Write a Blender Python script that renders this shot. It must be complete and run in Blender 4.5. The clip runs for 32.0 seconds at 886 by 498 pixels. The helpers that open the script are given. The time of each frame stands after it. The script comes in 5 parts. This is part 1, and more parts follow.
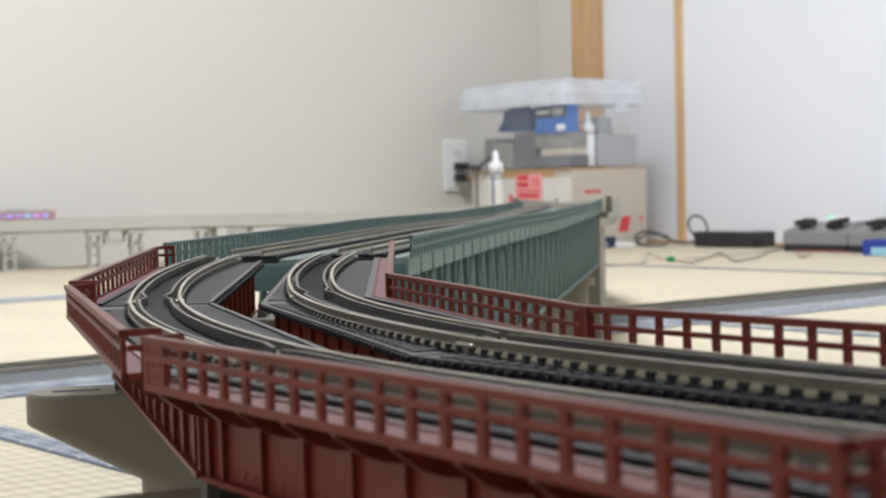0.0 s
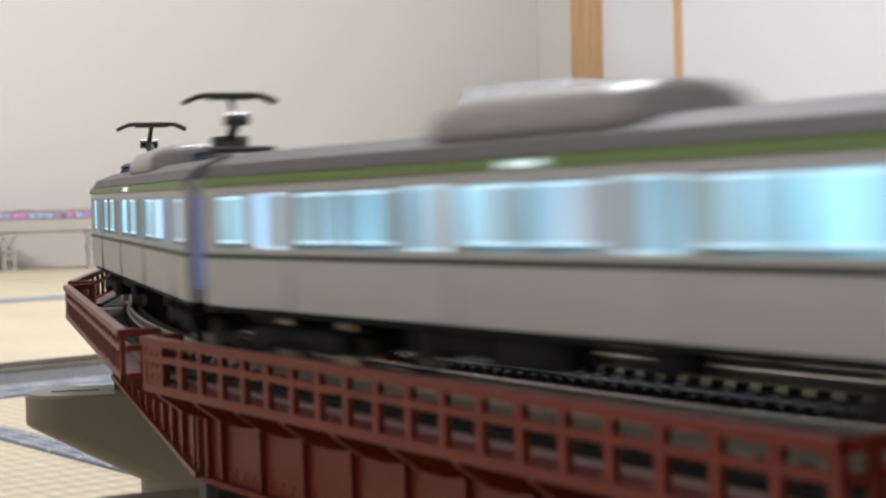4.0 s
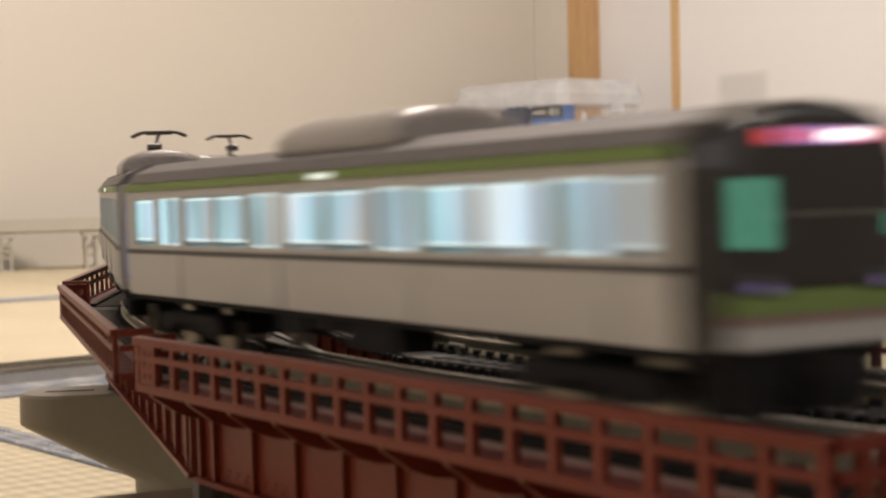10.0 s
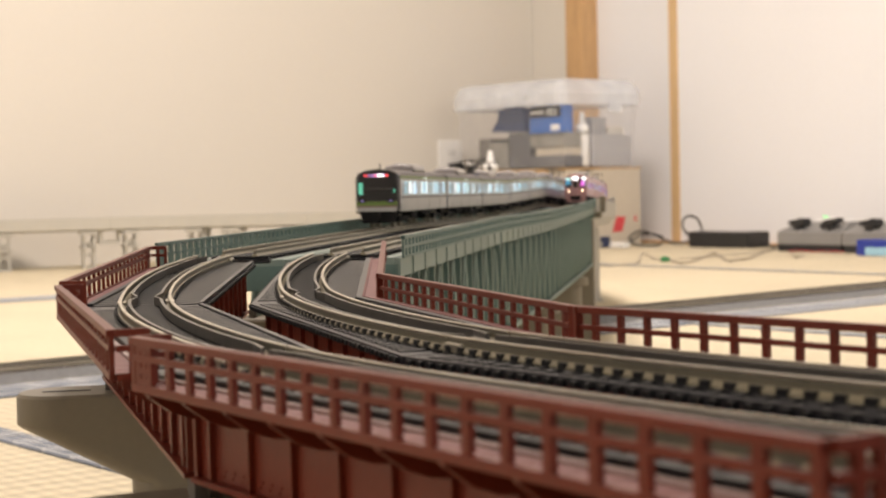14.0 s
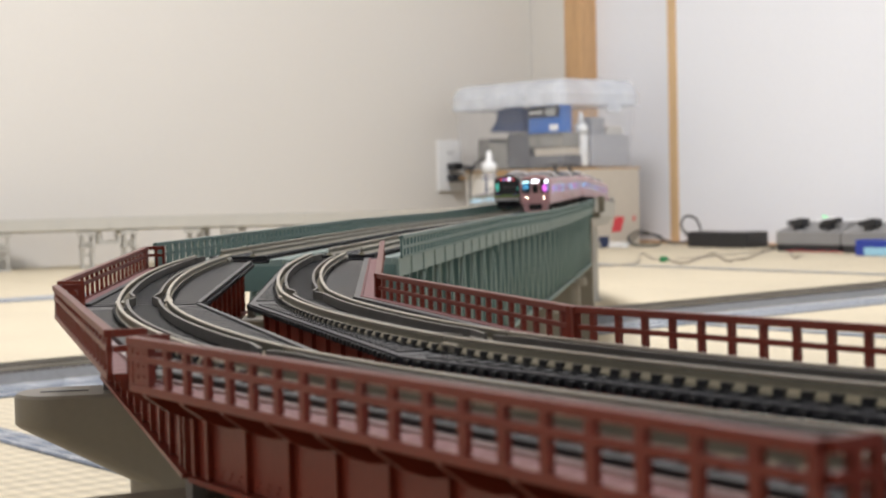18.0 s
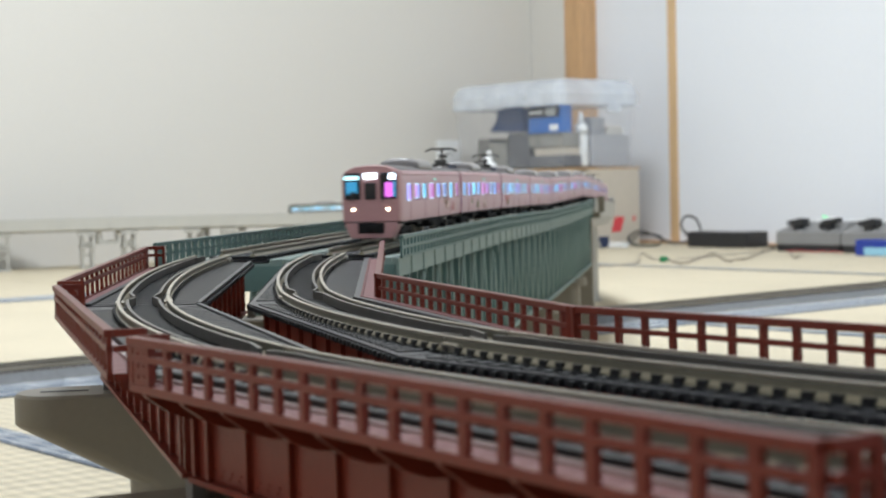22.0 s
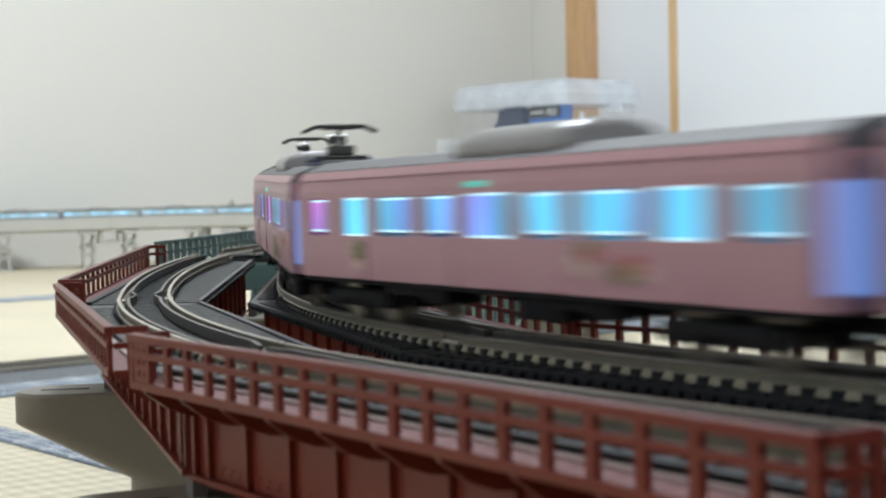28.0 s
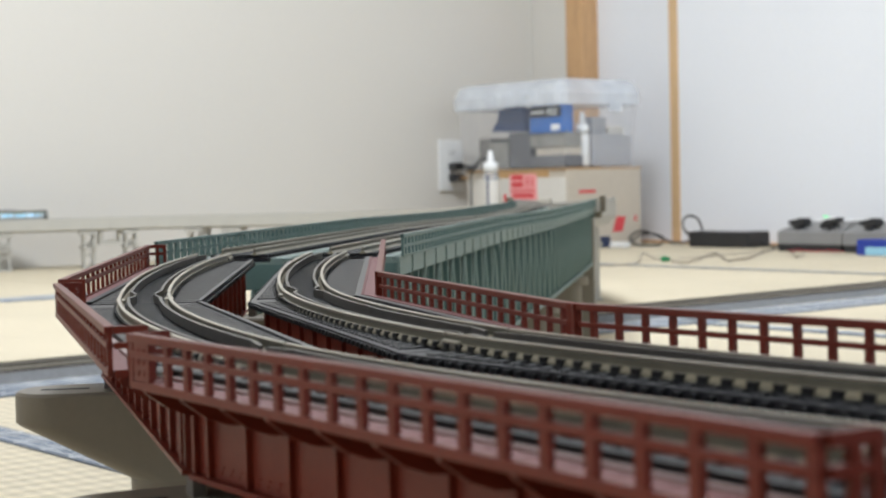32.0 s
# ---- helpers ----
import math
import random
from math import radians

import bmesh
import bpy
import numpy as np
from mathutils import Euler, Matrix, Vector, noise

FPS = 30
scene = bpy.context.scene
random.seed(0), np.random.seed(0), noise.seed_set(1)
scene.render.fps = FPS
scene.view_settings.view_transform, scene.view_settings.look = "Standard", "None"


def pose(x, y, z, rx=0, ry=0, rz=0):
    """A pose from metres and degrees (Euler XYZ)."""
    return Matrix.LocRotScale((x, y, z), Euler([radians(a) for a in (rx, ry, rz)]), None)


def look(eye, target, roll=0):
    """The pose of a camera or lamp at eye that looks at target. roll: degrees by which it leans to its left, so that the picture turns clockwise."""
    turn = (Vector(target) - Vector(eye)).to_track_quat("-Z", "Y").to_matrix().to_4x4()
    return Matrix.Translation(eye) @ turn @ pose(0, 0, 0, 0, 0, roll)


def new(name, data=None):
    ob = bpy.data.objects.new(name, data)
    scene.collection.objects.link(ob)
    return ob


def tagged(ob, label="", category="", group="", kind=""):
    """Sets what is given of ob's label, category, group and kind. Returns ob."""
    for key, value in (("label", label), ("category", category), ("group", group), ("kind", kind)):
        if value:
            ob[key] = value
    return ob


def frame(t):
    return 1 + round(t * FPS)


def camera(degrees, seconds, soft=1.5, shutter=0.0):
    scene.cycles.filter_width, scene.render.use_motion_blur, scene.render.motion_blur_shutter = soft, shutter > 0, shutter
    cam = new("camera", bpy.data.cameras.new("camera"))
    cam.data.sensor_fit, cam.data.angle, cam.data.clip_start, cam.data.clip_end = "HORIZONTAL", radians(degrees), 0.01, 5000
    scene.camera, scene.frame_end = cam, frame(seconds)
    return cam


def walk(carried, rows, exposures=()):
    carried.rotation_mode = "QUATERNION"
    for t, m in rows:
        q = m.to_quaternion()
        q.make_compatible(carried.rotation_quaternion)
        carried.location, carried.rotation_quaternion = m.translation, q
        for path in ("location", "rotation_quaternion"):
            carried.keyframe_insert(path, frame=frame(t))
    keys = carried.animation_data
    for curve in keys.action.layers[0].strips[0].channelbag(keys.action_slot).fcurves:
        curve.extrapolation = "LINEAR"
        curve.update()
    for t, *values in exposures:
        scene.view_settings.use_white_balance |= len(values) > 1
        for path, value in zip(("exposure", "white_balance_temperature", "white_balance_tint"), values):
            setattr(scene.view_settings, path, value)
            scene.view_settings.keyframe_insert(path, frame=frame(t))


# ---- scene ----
# one plan for the whole place, in metres: the eye stands near the origin, y points away, floor at z = 0
EYE_Z = 0.137
DOWN = 0.0415
cam = camera(30.47, 32.0, soft=2.1, shutter=0.95)
cam.data.dof.use_dof = True
cam.data.dof.focus_distance = 0.34
cam.data.dof.aperture_fstop = 62.0
# seconds, sideways mm, lift mm, turn to the left in thousandths
DRIFT = [(0, -1.03, 0, 3.85), (3, -1.03, 0, 3.85), (5.5, -0.77, 0, 2.9), (7, -0.66, 0, 2.6), (9, -0.5, 0, 2.4),
         (10.5, -0.33, 0, 1.65), (12, -0.3, 0, 1.05), (14.5, -0.12, 0, 0.6), (18, 0, 0, 0), (24, 0, 0, 0),
         (25, 0.0, -0.36, 0.6), (28, 0.1, -0.36, 0.8), (32, 0.12, -0.4, 0.9)]
walk(cam, [(t, look((x / 1000, 0, EYE_Z + z / 1000), (x / 1000 - a / 1000, 1, EYE_Z + z / 1000 - DOWN), -1.32)) for t, x, z, a in DRIFT],
     exposures=[(0, 0.0, 6250, 10), (2.4, 0.0, 6250, 10), (5.2, -0.2, 6900, 17), (8, -0.22, 7700, 18), (10.1, -0.27, 8350, 19), (10.8, 0.0, 8400, 19), (14, 0.08, 8200, 18),
                (15, 0.1, 7700, 16), (16.5, 0.03, 7000, 14), (18, 0.02, 6650, 13), (19.5, 0.0, 6250, 9), (21, 0.0, 6150, 7), (25, 0.0, 6000, 4), (29.5, 0.0, 6000, 4), (31, 0.0, 6150, 7), (32, 0.0, 6200, 8)])

# ---- light: all unseen: a dull daylight window, an added side fill, an overhead lamp ----
world = bpy.data.worlds.new("world")
scene.world = world
world.use_nodes = True
sky = world.node_tree.nodes.new("ShaderNodeTexSky")
sky.sky_type, sky.sun_disc, sky.sun_elevation, sky.sun_rotation = "NISHITA", False, radians(35), radians(250)
world.node_tree.links.new(sky.outputs["Color"], world.node_tree.nodes["Background"].inputs["Color"])
world.node_tree.nodes["Background"].inputs["Strength"].default_value = 0.1


def area_lamp(name, m, sx, sy, power, color):
    data = bpy.data.lights.new(name, "AREA")
    data.shape, data.size, data.size_y, data.energy, data.color = "RECTANGLE", sx, sy, power, color
    ob = new(name, data)
    ob.matrix_world = m
    return ob


# the room is square to the tatami: U runs along the plaster wall, V along the sliding doors
U = Vector((0.78, 0.626, 0)).normalized()
V = Vector((0.626, -0.78, 0)).normalized()
CORNER = Vector((0.235, 3.63, 0))
ROOM_U, ROOM_V, ROOM_H = 3.6, 4.5, 2.4


def room(a, b, z):
    """A place a metres from the corner along the plaster wall and b along the doors."""
    return CORNER - U * a + V * b + Vector((0, 0, z))


TURN = math.degrees(math.atan2(U.y, U.x))
# Unseen lamp, placed low so the storage box throws shadow on the door
LAMP = (1.5, 1.3)
LAMP_Z = 1.75
lamp_place = room(*LAMP, LAMP_Z - 0.02)
area_lamp("overhead_lamp_light", look(lamp_place, lamp_place - Vector((0, 0, 1))), 0.5, 0.5, 46, (0.94, 0.96, 1.0))
win_place = room(1.5, ROOM_V - 0.03, 1.25)
area_lamp("window_light", look(win_place, win_place - V), 2.4, 1.7, 21, (0.86, 0.93, 1.0))
# Fill lamp added in an unseen opening to lift faces turned left
side_place = room(ROOM_U - 0.03, 2.1, 1.25)
area_lamp("side_fill_light", look(side_place, side_place + U), 2.2, 1.7, 9, (0.90, 0.95, 1.0))


# ---- materials ----
def shader(name, color, rough=0.5, metal=0.0, vary=0.06, grain=400.0, bump=0.0, coarse=0.0, object_space=False, spec=0.5, stretch=None, island=0.0, weave=0.0):
    """A surface of one base colour with fine grain, broad stains and a little relief; scales are per metre."""
    m = bpy.data.materials.new(name)
    m.use_nodes = True
    nt = m.node_tree
    bsdf = nt.nodes["Principled BSDF"]
    geo = nt.nodes.new("ShaderNodeTexCoord")
    out = geo.outputs["Object"] if object_space else None
    if not object_space:
        g = nt.nodes.new("ShaderNodeNewGeometry")
        out = g.outputs["Position"]
    if stretch:
        mp = nt.nodes.new("ShaderNodeMapping")
        mp.inputs["Scale"].default_value = stretch
        mp.inputs["Rotation"].default_value = (0, 0, 0)
        nt.links.new(out, mp.inputs["Vector"])
        out = mp.outputs["Vector"]
    fine = nt.nodes.new("ShaderNodeTexNoise")
    fine.inputs["Scale"].default_value, fine.inputs["Detail"].default_value = grain, 5
    nt.links.new(out, fine.inputs["Vector"])
    broad = nt.nodes.new("ShaderNodeTexNoise")
    broad.inputs["Scale"].default_value, broad.inputs["Detail"].default_value = coarse or grain / 12, 3
    nt.links.new(out, broad.inputs["Vector"])
    add = nt.nodes.new("ShaderNodeMath")
    add.operation = "ADD"
    nt.links.new(fine.outputs["Fac"], add.inputs[0])
    nt.links.new(broad.outputs["Fac"], add.inputs[1])
    fac = add.outputs[0]
    if island:
        info = nt.nodes.new("ShaderNodeObjectInfo")
        mul = nt.nodes.new("ShaderNodeMath")
        mul.operation, mul.inputs[1].default_value = "MULTIPLY_ADD", island
        nt.links.new(info.outputs["Random"], mul.inputs[0])
        nt.links.new(fac, mul.inputs[2])
        fac = mul.outputs[0]
    ramp = nt.nodes.new("ShaderNodeMapRange")
    ramp.inputs["From Min"].default_value, ramp.inputs["From Max"].default_value = 0.6, 1.4 + island
    ramp.inputs["To Min"].default_value, ramp.inputs["To Max"].default_value = 1 - vary, 1 + vary
    nt.links.new(fac, ramp.inputs["Value"])
    mix = nt.nodes.new("ShaderNodeVectorMath")
    mix.operation = "SCALE"
    mix.inputs[0].default_value = color
    nt.links.new(ramp.outputs["Result"], mix.inputs["Scale"])
    nt.links.new(mix.outputs["Vector"], bsdf.inputs["Base Color"])
    bsdf.inputs["Roughness"].default_value, bsdf.inputs["Metallic"].default_value = rough, metal
    bsdf.inputs["Specular IOR Level"].default_value = spec
    if weave:
        wv = nt.nodes.new("ShaderNodeTexWave")
        wv.bands_direction = "Y"
        wv.inputs["Scale"].default_value, wv.inputs["Distortion"].default_value, wv.inputs["Detail"].default_value = weave, 1.2, 2
        nt.links.new(geo.outputs["Object"], wv.inputs["Vector"])
        ad = nt.nodes.new("ShaderNodeMath")
        ad.operation, ad.inputs[1].default_value = "MULTIPLY_ADD", 3.0
        nt.links.new(wv.outputs["Fac"], ad.inputs[0])
        rib = nt.nodes.new("ShaderNodeTexWave")
        rib.bands_direction = "X"
        rib.inputs["Scale"].default_value, rib.inputs["Distortion"].default_value = weave * 1.7, 2.0
        nt.links.new(geo.outputs["Object"], rib.inputs["Vector"])
        both = nt.nodes.new("ShaderNodeMath")
        both.operation = "ADD"
        nt.links.new(wv.outputs["Fac"], both.inputs[0])
        nt.links.new(rib.outputs["Fac"], both.inputs[1])
        tone = nt.nodes.new("ShaderNodeMapRange")
        tone.inputs["From Max"].default_value = 2.0
        tone.inputs["To Min"].default_value, tone.inputs["To Max"].default_value = 0.80, 1.12
        nt.links.new(both.outputs[0], tone.inputs["Value"])
        woven = nt.nodes.new("ShaderNodeVectorMath")
        woven.operation = "SCALE"
        nt.links.new(mix.outputs["Vector"], woven.inputs[0])
        nt.links.new(tone.outputs["Result"], woven.inputs["Scale"])
        nt.links.new(woven.outputs["Vector"], bsdf.inputs["Base Color"])
        nt.links.new(fine.outputs["Fac"], ad.inputs[2])
        b = nt.nodes.new("ShaderNodeBump")
        b.inputs["Strength"].default_value, b.inputs["Distance"].default_value = 0.8, bump
        nt.links.new(ad.outputs[0], b.inputs["Height"])
        nt.links.new(b.outputs["Normal"], bsdf.inputs["Normal"])
    elif bump:
        b = nt.nodes.new("ShaderNodeBump")
        b.inputs["Strength"].default_value, b.inputs["Distance"].default_value = 0.6, bump
        nt.links.new(fine.outputs["Fac"], b.inputs["Height"])
        nt.links.new(b.outputs["Normal"], bsdf.inputs["Normal"])
    return m


def glow(name, color, strength, base=(0.05, 0.05, 0.06)):
    m = bpy.data.materials.new(name)
    m.use_nodes = True
    bsdf = m.node_tree.nodes["Principled BSDF"]
    bsdf.inputs["Base Color"].default_value = (*base, 1)
    bsdf.inputs["Emission Color"].default_value = (*color, 1)
    bsdf.inputs["Emission Strength"].default_value = strength
    bsdf.inputs["Roughness"].default_value = 0.2
    return m


def lit_windows(name, colors, strength, seed):
    """Lit saloon windows: the lamp strip inside shows brighter and tinted in patches along the car."""
    m = bpy.data.materials.new(name)
    m.use_nodes = True
    nt = m.node_tree
    bsdf = nt.nodes["Principled BSDF"]
    co = nt.nodes.new("ShaderNodeTexCoord")
    mp = nt.nodes.new("ShaderNodeMapping")
    mp.inputs["Scale"].default_value = (8, 55, 12)
    mp.inputs["Location"].default_value = (seed, seed * 2.3, 0)
    nt.links.new(co.outputs["Object"], mp.inputs["Vector"])
    n = nt.nodes.new("ShaderNodeTexNoise")
    n.inputs["Scale"].default_value, n.inputs["Detail"].default_value = 1.0, 1
    nt.links.new(mp.outputs["Vector"], n.inputs["Vector"])
    ramp = nt.nodes.new("ShaderNodeValToRGB")
    while len(ramp.color_ramp.elements) < len(colors):
        ramp.color_ramp.elements.new(0.5)
    for i, c in enumerate(colors):
        ramp.color_ramp.elements[i].position = 0.3 + 0.4 * i / (len(colors) - 1)
        ramp.color_ramp.elements[i].color = (*c, 1)
    info = nt.nodes.new("ShaderNodeObjectInfo")
    own = nt.nodes.new("ShaderNodeMath")
    own.operation, own.inputs[1].default_value = "MULTIPLY_ADD", 0.44
    nt.links.new(info.outputs["Random"], own.inputs[0])
    shift = nt.nodes.new("ShaderNodeMath")
    shift.operation, shift.inputs[1].default_value, shift.inputs[2].default_value = "MULTIPLY_ADD", 1.9, -0.62
    nt.links.new(n.outputs["Fac"], shift.inputs[0])
    nt.links.new(shift.outputs[0], own.inputs[2])
    nt.links.new(own.outputs[0], ramp.inputs["Fac"])
    nt.links.new(ramp.outputs["Color"], bsdf.inputs["Emission Color"])
    n2 = nt.nodes.new("ShaderNodeTexNoise")
    n2.inputs["Scale"].default_value = 1.7
    nt.links.new(mp.outputs["Vector"], n2.inputs["Vector"])
    mr = nt.nodes.new("ShaderNodeMapRange")
    mr.inputs["From Min"].default_value, mr.inputs["From Max"].default_value = 0.35, 0.7
    mr.inputs["To Min"].default_value, mr.inputs["To Max"].default_value = 0.35 * strength, 1.6 * strength
    nt.links.new(n2.outputs["Fac"], mr.inputs["Value"])
    nt.links.new(mr.outputs["Result"], bsdf.inputs["Emission Strength"])
    bsdf.inputs["Base Color"].default_value = (0.12, 0.14, 0.15, 1)
    bsdf.inputs["Roughness"].default_value = 0.12
    return m


PLASTER = shader("plaster", (0.66, 0.63, 0.58), 0.95, vary=0.03, grain=300, bump=0.0004, coarse=1.2, spec=0.1)
DOOR_PAPER = shader("door_paper", (0.79, 0.80, 0.83), 0.9, vary=0.02, grain=160, coarse=1.5, bump=0.0002, spec=0.15)
PINE = shader("pine", (0.56, 0.34, 0.17), 0.5, vary=0.22, grain=60, coarse=9, stretch=(6, 6, 0.5))
PINE_PALE = shader("pine_pale", (0.62, 0.42, 0.23), 0.5, vary=0.18, grain=60, coarse=9, stretch=(6, 6, 0.5))
RED = shader("red_plastic", (0.132, 0.0185, 0.0085), 0.42, spec=0.30, vary=0.12, grain=900, coarse=60, bump=0.00003)
RED_DECK = shader("red_deck", (0.19, 0.060, 0.056), 0.6, spec=0.3, vary=0.1, grain=900, coarse=60)
# Paler than the deck red: the kerb's lit edge is put into the colour
PALE_KERB = shader("kerb_highlight_red", (0.36, 0.25, 0.23), 0.5, vary=0.15, grain=900, coarse=60)
GREEN = shader("green_plastic", (0.088, 0.152, 0.136), 0.5, vary=0.1, grain=900, coarse=50)
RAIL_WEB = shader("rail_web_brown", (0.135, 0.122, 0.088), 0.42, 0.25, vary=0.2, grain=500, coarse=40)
# Pale rail feet: the glint between the clips is put into the colour
RAIL_BASE = shader("rail_foot_glint", (0.29, 0.262, 0.19), 0.34, 0.25, vary=0.12, grain=500, coarse=40)
RAIL_DARK = shader("guard_rail_brown", (0.10, 0.09, 0.08), 0.35, 0.5, vary=0.2, grain=500, coarse=40)
GREEN_PALE = shader("green_deck", (0.17, 0.23, 0.205), 0.55, vary=0.1, grain=900, coarse=50)
SLATE = shader("deck_plate", (0.010, 0.010, 0.013), 0.38, spec=0.45, vary=0.25, grain=700, coarse=90, bump=0.00005)
DECK_SLAB = shader("deck_sleeper_slab", (0.010, 0.010, 0.013), 0.38, spec=0.42, vary=0.4, grain=900, coarse=140, bump=0.00006, island=0.3)
SLEEPER = shader("sleeper_plastic", (0.010, 0.010, 0.011), 0.5, spec=0.22, vary=0.3, grain=800, coarse=100, island=0.3)
RAIL = shader("rail_steel", (0.46, 0.425, 0.36), 0.28, 0.9, vary=0.15, grain=500, coarse=40)
PIER = shader("pier_plastic", (0.165, 0.141, 0.102), 0.45, vary=0.06, grain=700, coarse=30, bump=0.00002)
CONCRETE = shader("viaduct_plastic", (0.47, 0.45, 0.40), 0.7, vary=0.05, grain=600, coarse=30)
BALLAST = shader("ballast", (0.17, 0.16, 0.15), 0.9, vary=0.4, grain=1200, coarse=300, bump=0.0003)


# ---- helpers for meshes ----
def mesh_of(name, bm, material, smooth=False):
    me = bpy.data.meshes.new(name)
    bm.to_mesh(me)
    bm.free()
    for m in material if isinstance(material, (list, tuple)) else (material,):
        me.materials.append(m)
    if smooth:
        for p in me.polygons:
            p.use_smooth = True
    return me


def part(name, bm, material, parent, label="", smooth=False):
    ob = new(name, mesh_of(name, bm, material, smooth) if isinstance(bm, bmesh.types.BMesh) else bm)
    ob.parent = parent
    if label:
        ob["label"] = label
    return ob


def thing(name, label, category, group="", kind=""):
    return tagged(new(name), label, category, group, kind)


def add_box(bm, x0, x1, y0, y1, z0, z1, bevel=0.0):
    vs = [bm.verts.new((x, y, z)) for z in (z0, z1) for y in (y0, y1) for x in (x0, x1)]
    fs = [bm.faces.new([vs[i] for i in q]) for q in ((0, 2, 3, 1), (4, 5, 7, 6), (0, 1, 5, 4), (2, 6, 7, 3), (0, 4, 6, 2), (1, 3, 7, 5))]
    if bevel:
        bmesh.ops.bevel(bm, geom=list({e for f in fs for e in f.edges}), offset=bevel, segments=2, affect="EDGES", profile=0.6)
    return vs


def box(x0, x1, y0, y1, z0, z1, bevel=0.0):
    bm = bmesh.new()
    add_box(bm, x0, x1, y0, y1, z0, z1, bevel)
    return bm


def prism(outline, y0, y1, axis="y", bevel=0.0):
    """Extrude an outline of (a, b) pairs: along y (a = x, b = z), along x (a = y, b = z) or along z (a = x, b = y)."""
    bm = bmesh.new()

    def place(a, b, c):
        return {"y": (a, c, b), "x": (c, a, b), "z": (a, b, c)}[axis]
    lo = [bm.verts.new(place(a, b, y0)) for a, b in outline]
    hi = [bm.verts.new(place(a, b, y1)) for a, b in outline]
    bm.faces.new(lo)
    bm.faces.new(hi[::-1])
    n = len(lo)
    for i in range(n):
        bm.faces.new((lo[i], hi[i], hi[(i + 1) % n], lo[(i + 1) % n]))
    bmesh.ops.recalc_face_normals(bm, faces=bm.faces)
    if bevel:
        bmesh.ops.bevel(bm, geom=list(bm.edges), offset=bevel, segments=2, affect="EDGES", profile=0.6)
    return bm


def tube(points, radius, sides=8):
    """A round bar along points."""
    bm = bmesh.new()
    rings = []
    pts = [Vector(p) for p in points]
    for i, p in enumerate(pts):
        d = (pts[min(i + 1, len(pts) - 1)] - pts[max(i - 1, 0)]).normalized()
        a = d.orthogonal().normalized() if abs(d.z) > 0.95 else d.cross(Vector((0, 0, 1))).normalized()
        b = d.cross(a)
        rings.append([bm.verts.new(p + radius * (math.cos(2 * math.pi * k / sides) * a + math.sin(2 * math.pi * k / sides) * b)) for k in range(sides)])
    for r0, r1 in zip(rings, rings[1:]):
        for k in range(sides):
            bm.faces.new((r0[k], r0[(k + 1) % sides], r1[(k + 1) % sides], r1[k]))
    bm.faces.new(rings[0][::-1])
    bm.faces.new(rings[-1])
    bmesh.ops.recalc_face_normals(bm, faces=bm.faces)
    return bm


def lathe(profile, sides=24):
    """Turn (radius, z) pairs about z."""
    bm = bmesh.new()
    rings = [[bm.verts.new((r * math.cos(2 * math.pi * k / sides), r * math.sin(2 * math.pi * k / sides), z)) for k in range(sides)] for r, z in profile]
    for r0, r1 in zip(rings, rings[1:]):
        for k in range(sides):
            bm.faces.new((r0[k], r0[(k + 1) % sides], r1[(k + 1) % sides], r1[k]))
    bm.faces.new(rings[0][::-1])
    bm.faces.new(rings[-1])
    bmesh.ops.recalc_face_normals(bm, faces=bm.faces)
    return bm


# ---- the line of the double track: midline, heading and rail height against the distance run ----
RAIL_Z = 0.116
MID_R, BEND = 0.4645, Vector((0.4135, 0.4088))
GREEN_0 = radians(63.1) * MID_R
GREEN_LEN = 0.888
LEGS = [(1.75, 0.0), (GREEN_0, 1 / MID_R), (GREEN_LEN + 0.30, 0.0), (radians(15) * 0.6, -1 / 0.6), (0.62, 0.0), (radians(100) * 0.5, -1 / 0.5),
        (0.40, 0.0), (radians(92) * 0.34, -1 / 0.34), (1.45, 0.0)]


def run_line():
    a = radians(234.1)
    p = BEND + MID_R * Vector((math.cos(a), math.sin(a)))
    h = math.atan2(math.sin(a), -math.cos(a))
    p = p - LEGS[0][0] * Vector((math.sin(h), math.cos(h)))
    s, rows = -LEGS[0][0], []
    for length, bend in LEGS:
        n = int(round(length / 0.005))
        for _ in range(n):
            rows.append((s, p.x, p.y, h))
            mid = h + bend * length / n / 2
            p = p + length / n * Vector((math.sin(mid), math.cos(mid)))
            h, s = h + bend * length / n, s + length / n
    rows.append((s, p.x, p.y, h))
    return np.array(rows)


LINE = run_line()
LEVEL_S = [-2, 0.0, 0.1216, 0.2432, 0.3648, 0.4865, GREEN_0, GREEN_0 + 0.248, GREEN_0 + 0.41, GREEN_0 + 0.57, GREEN_0 + 0.888, GREEN_0 + 1.3, 3.0, 9]
LEVEL_MM = [1.5, 1.5, 1.7, -0.2, -0.9, 1.9, 2.0, 1.7, 0.3, -1.4, 0.0, -11, -38, -38]


def level(s):
    return RAIL_Z + float(np.interp(s, LEVEL_S, LEVEL_MM)) / 1000


def on_line(s, off=0.0, up=0.0):
    """The place off metres to the right of the midline and up above the rail heads, and the heading."""
    x, y, h = (float(np.interp(s, LINE[:, 0], LINE[:, i])) for i in (1, 2, 3))
    return Vector((x + off * math.cos(h), y - off * math.sin(h), level(s) + up)), h


OUTER, INNER = -0.0165, 0.0165
TRACK_S = np.arange(LINE[0, 0], LINE[-1, 0], 0.004)


def run_of(off):
    """The distance run along one of the tracks, for TRACK_S."""
    p = np.array([on_line(s, off)[0][:] for s in TRACK_S])
    return np.concatenate([[0], np.cumsum(np.linalg.norm(np.diff(p, axis=0), axis=1))])


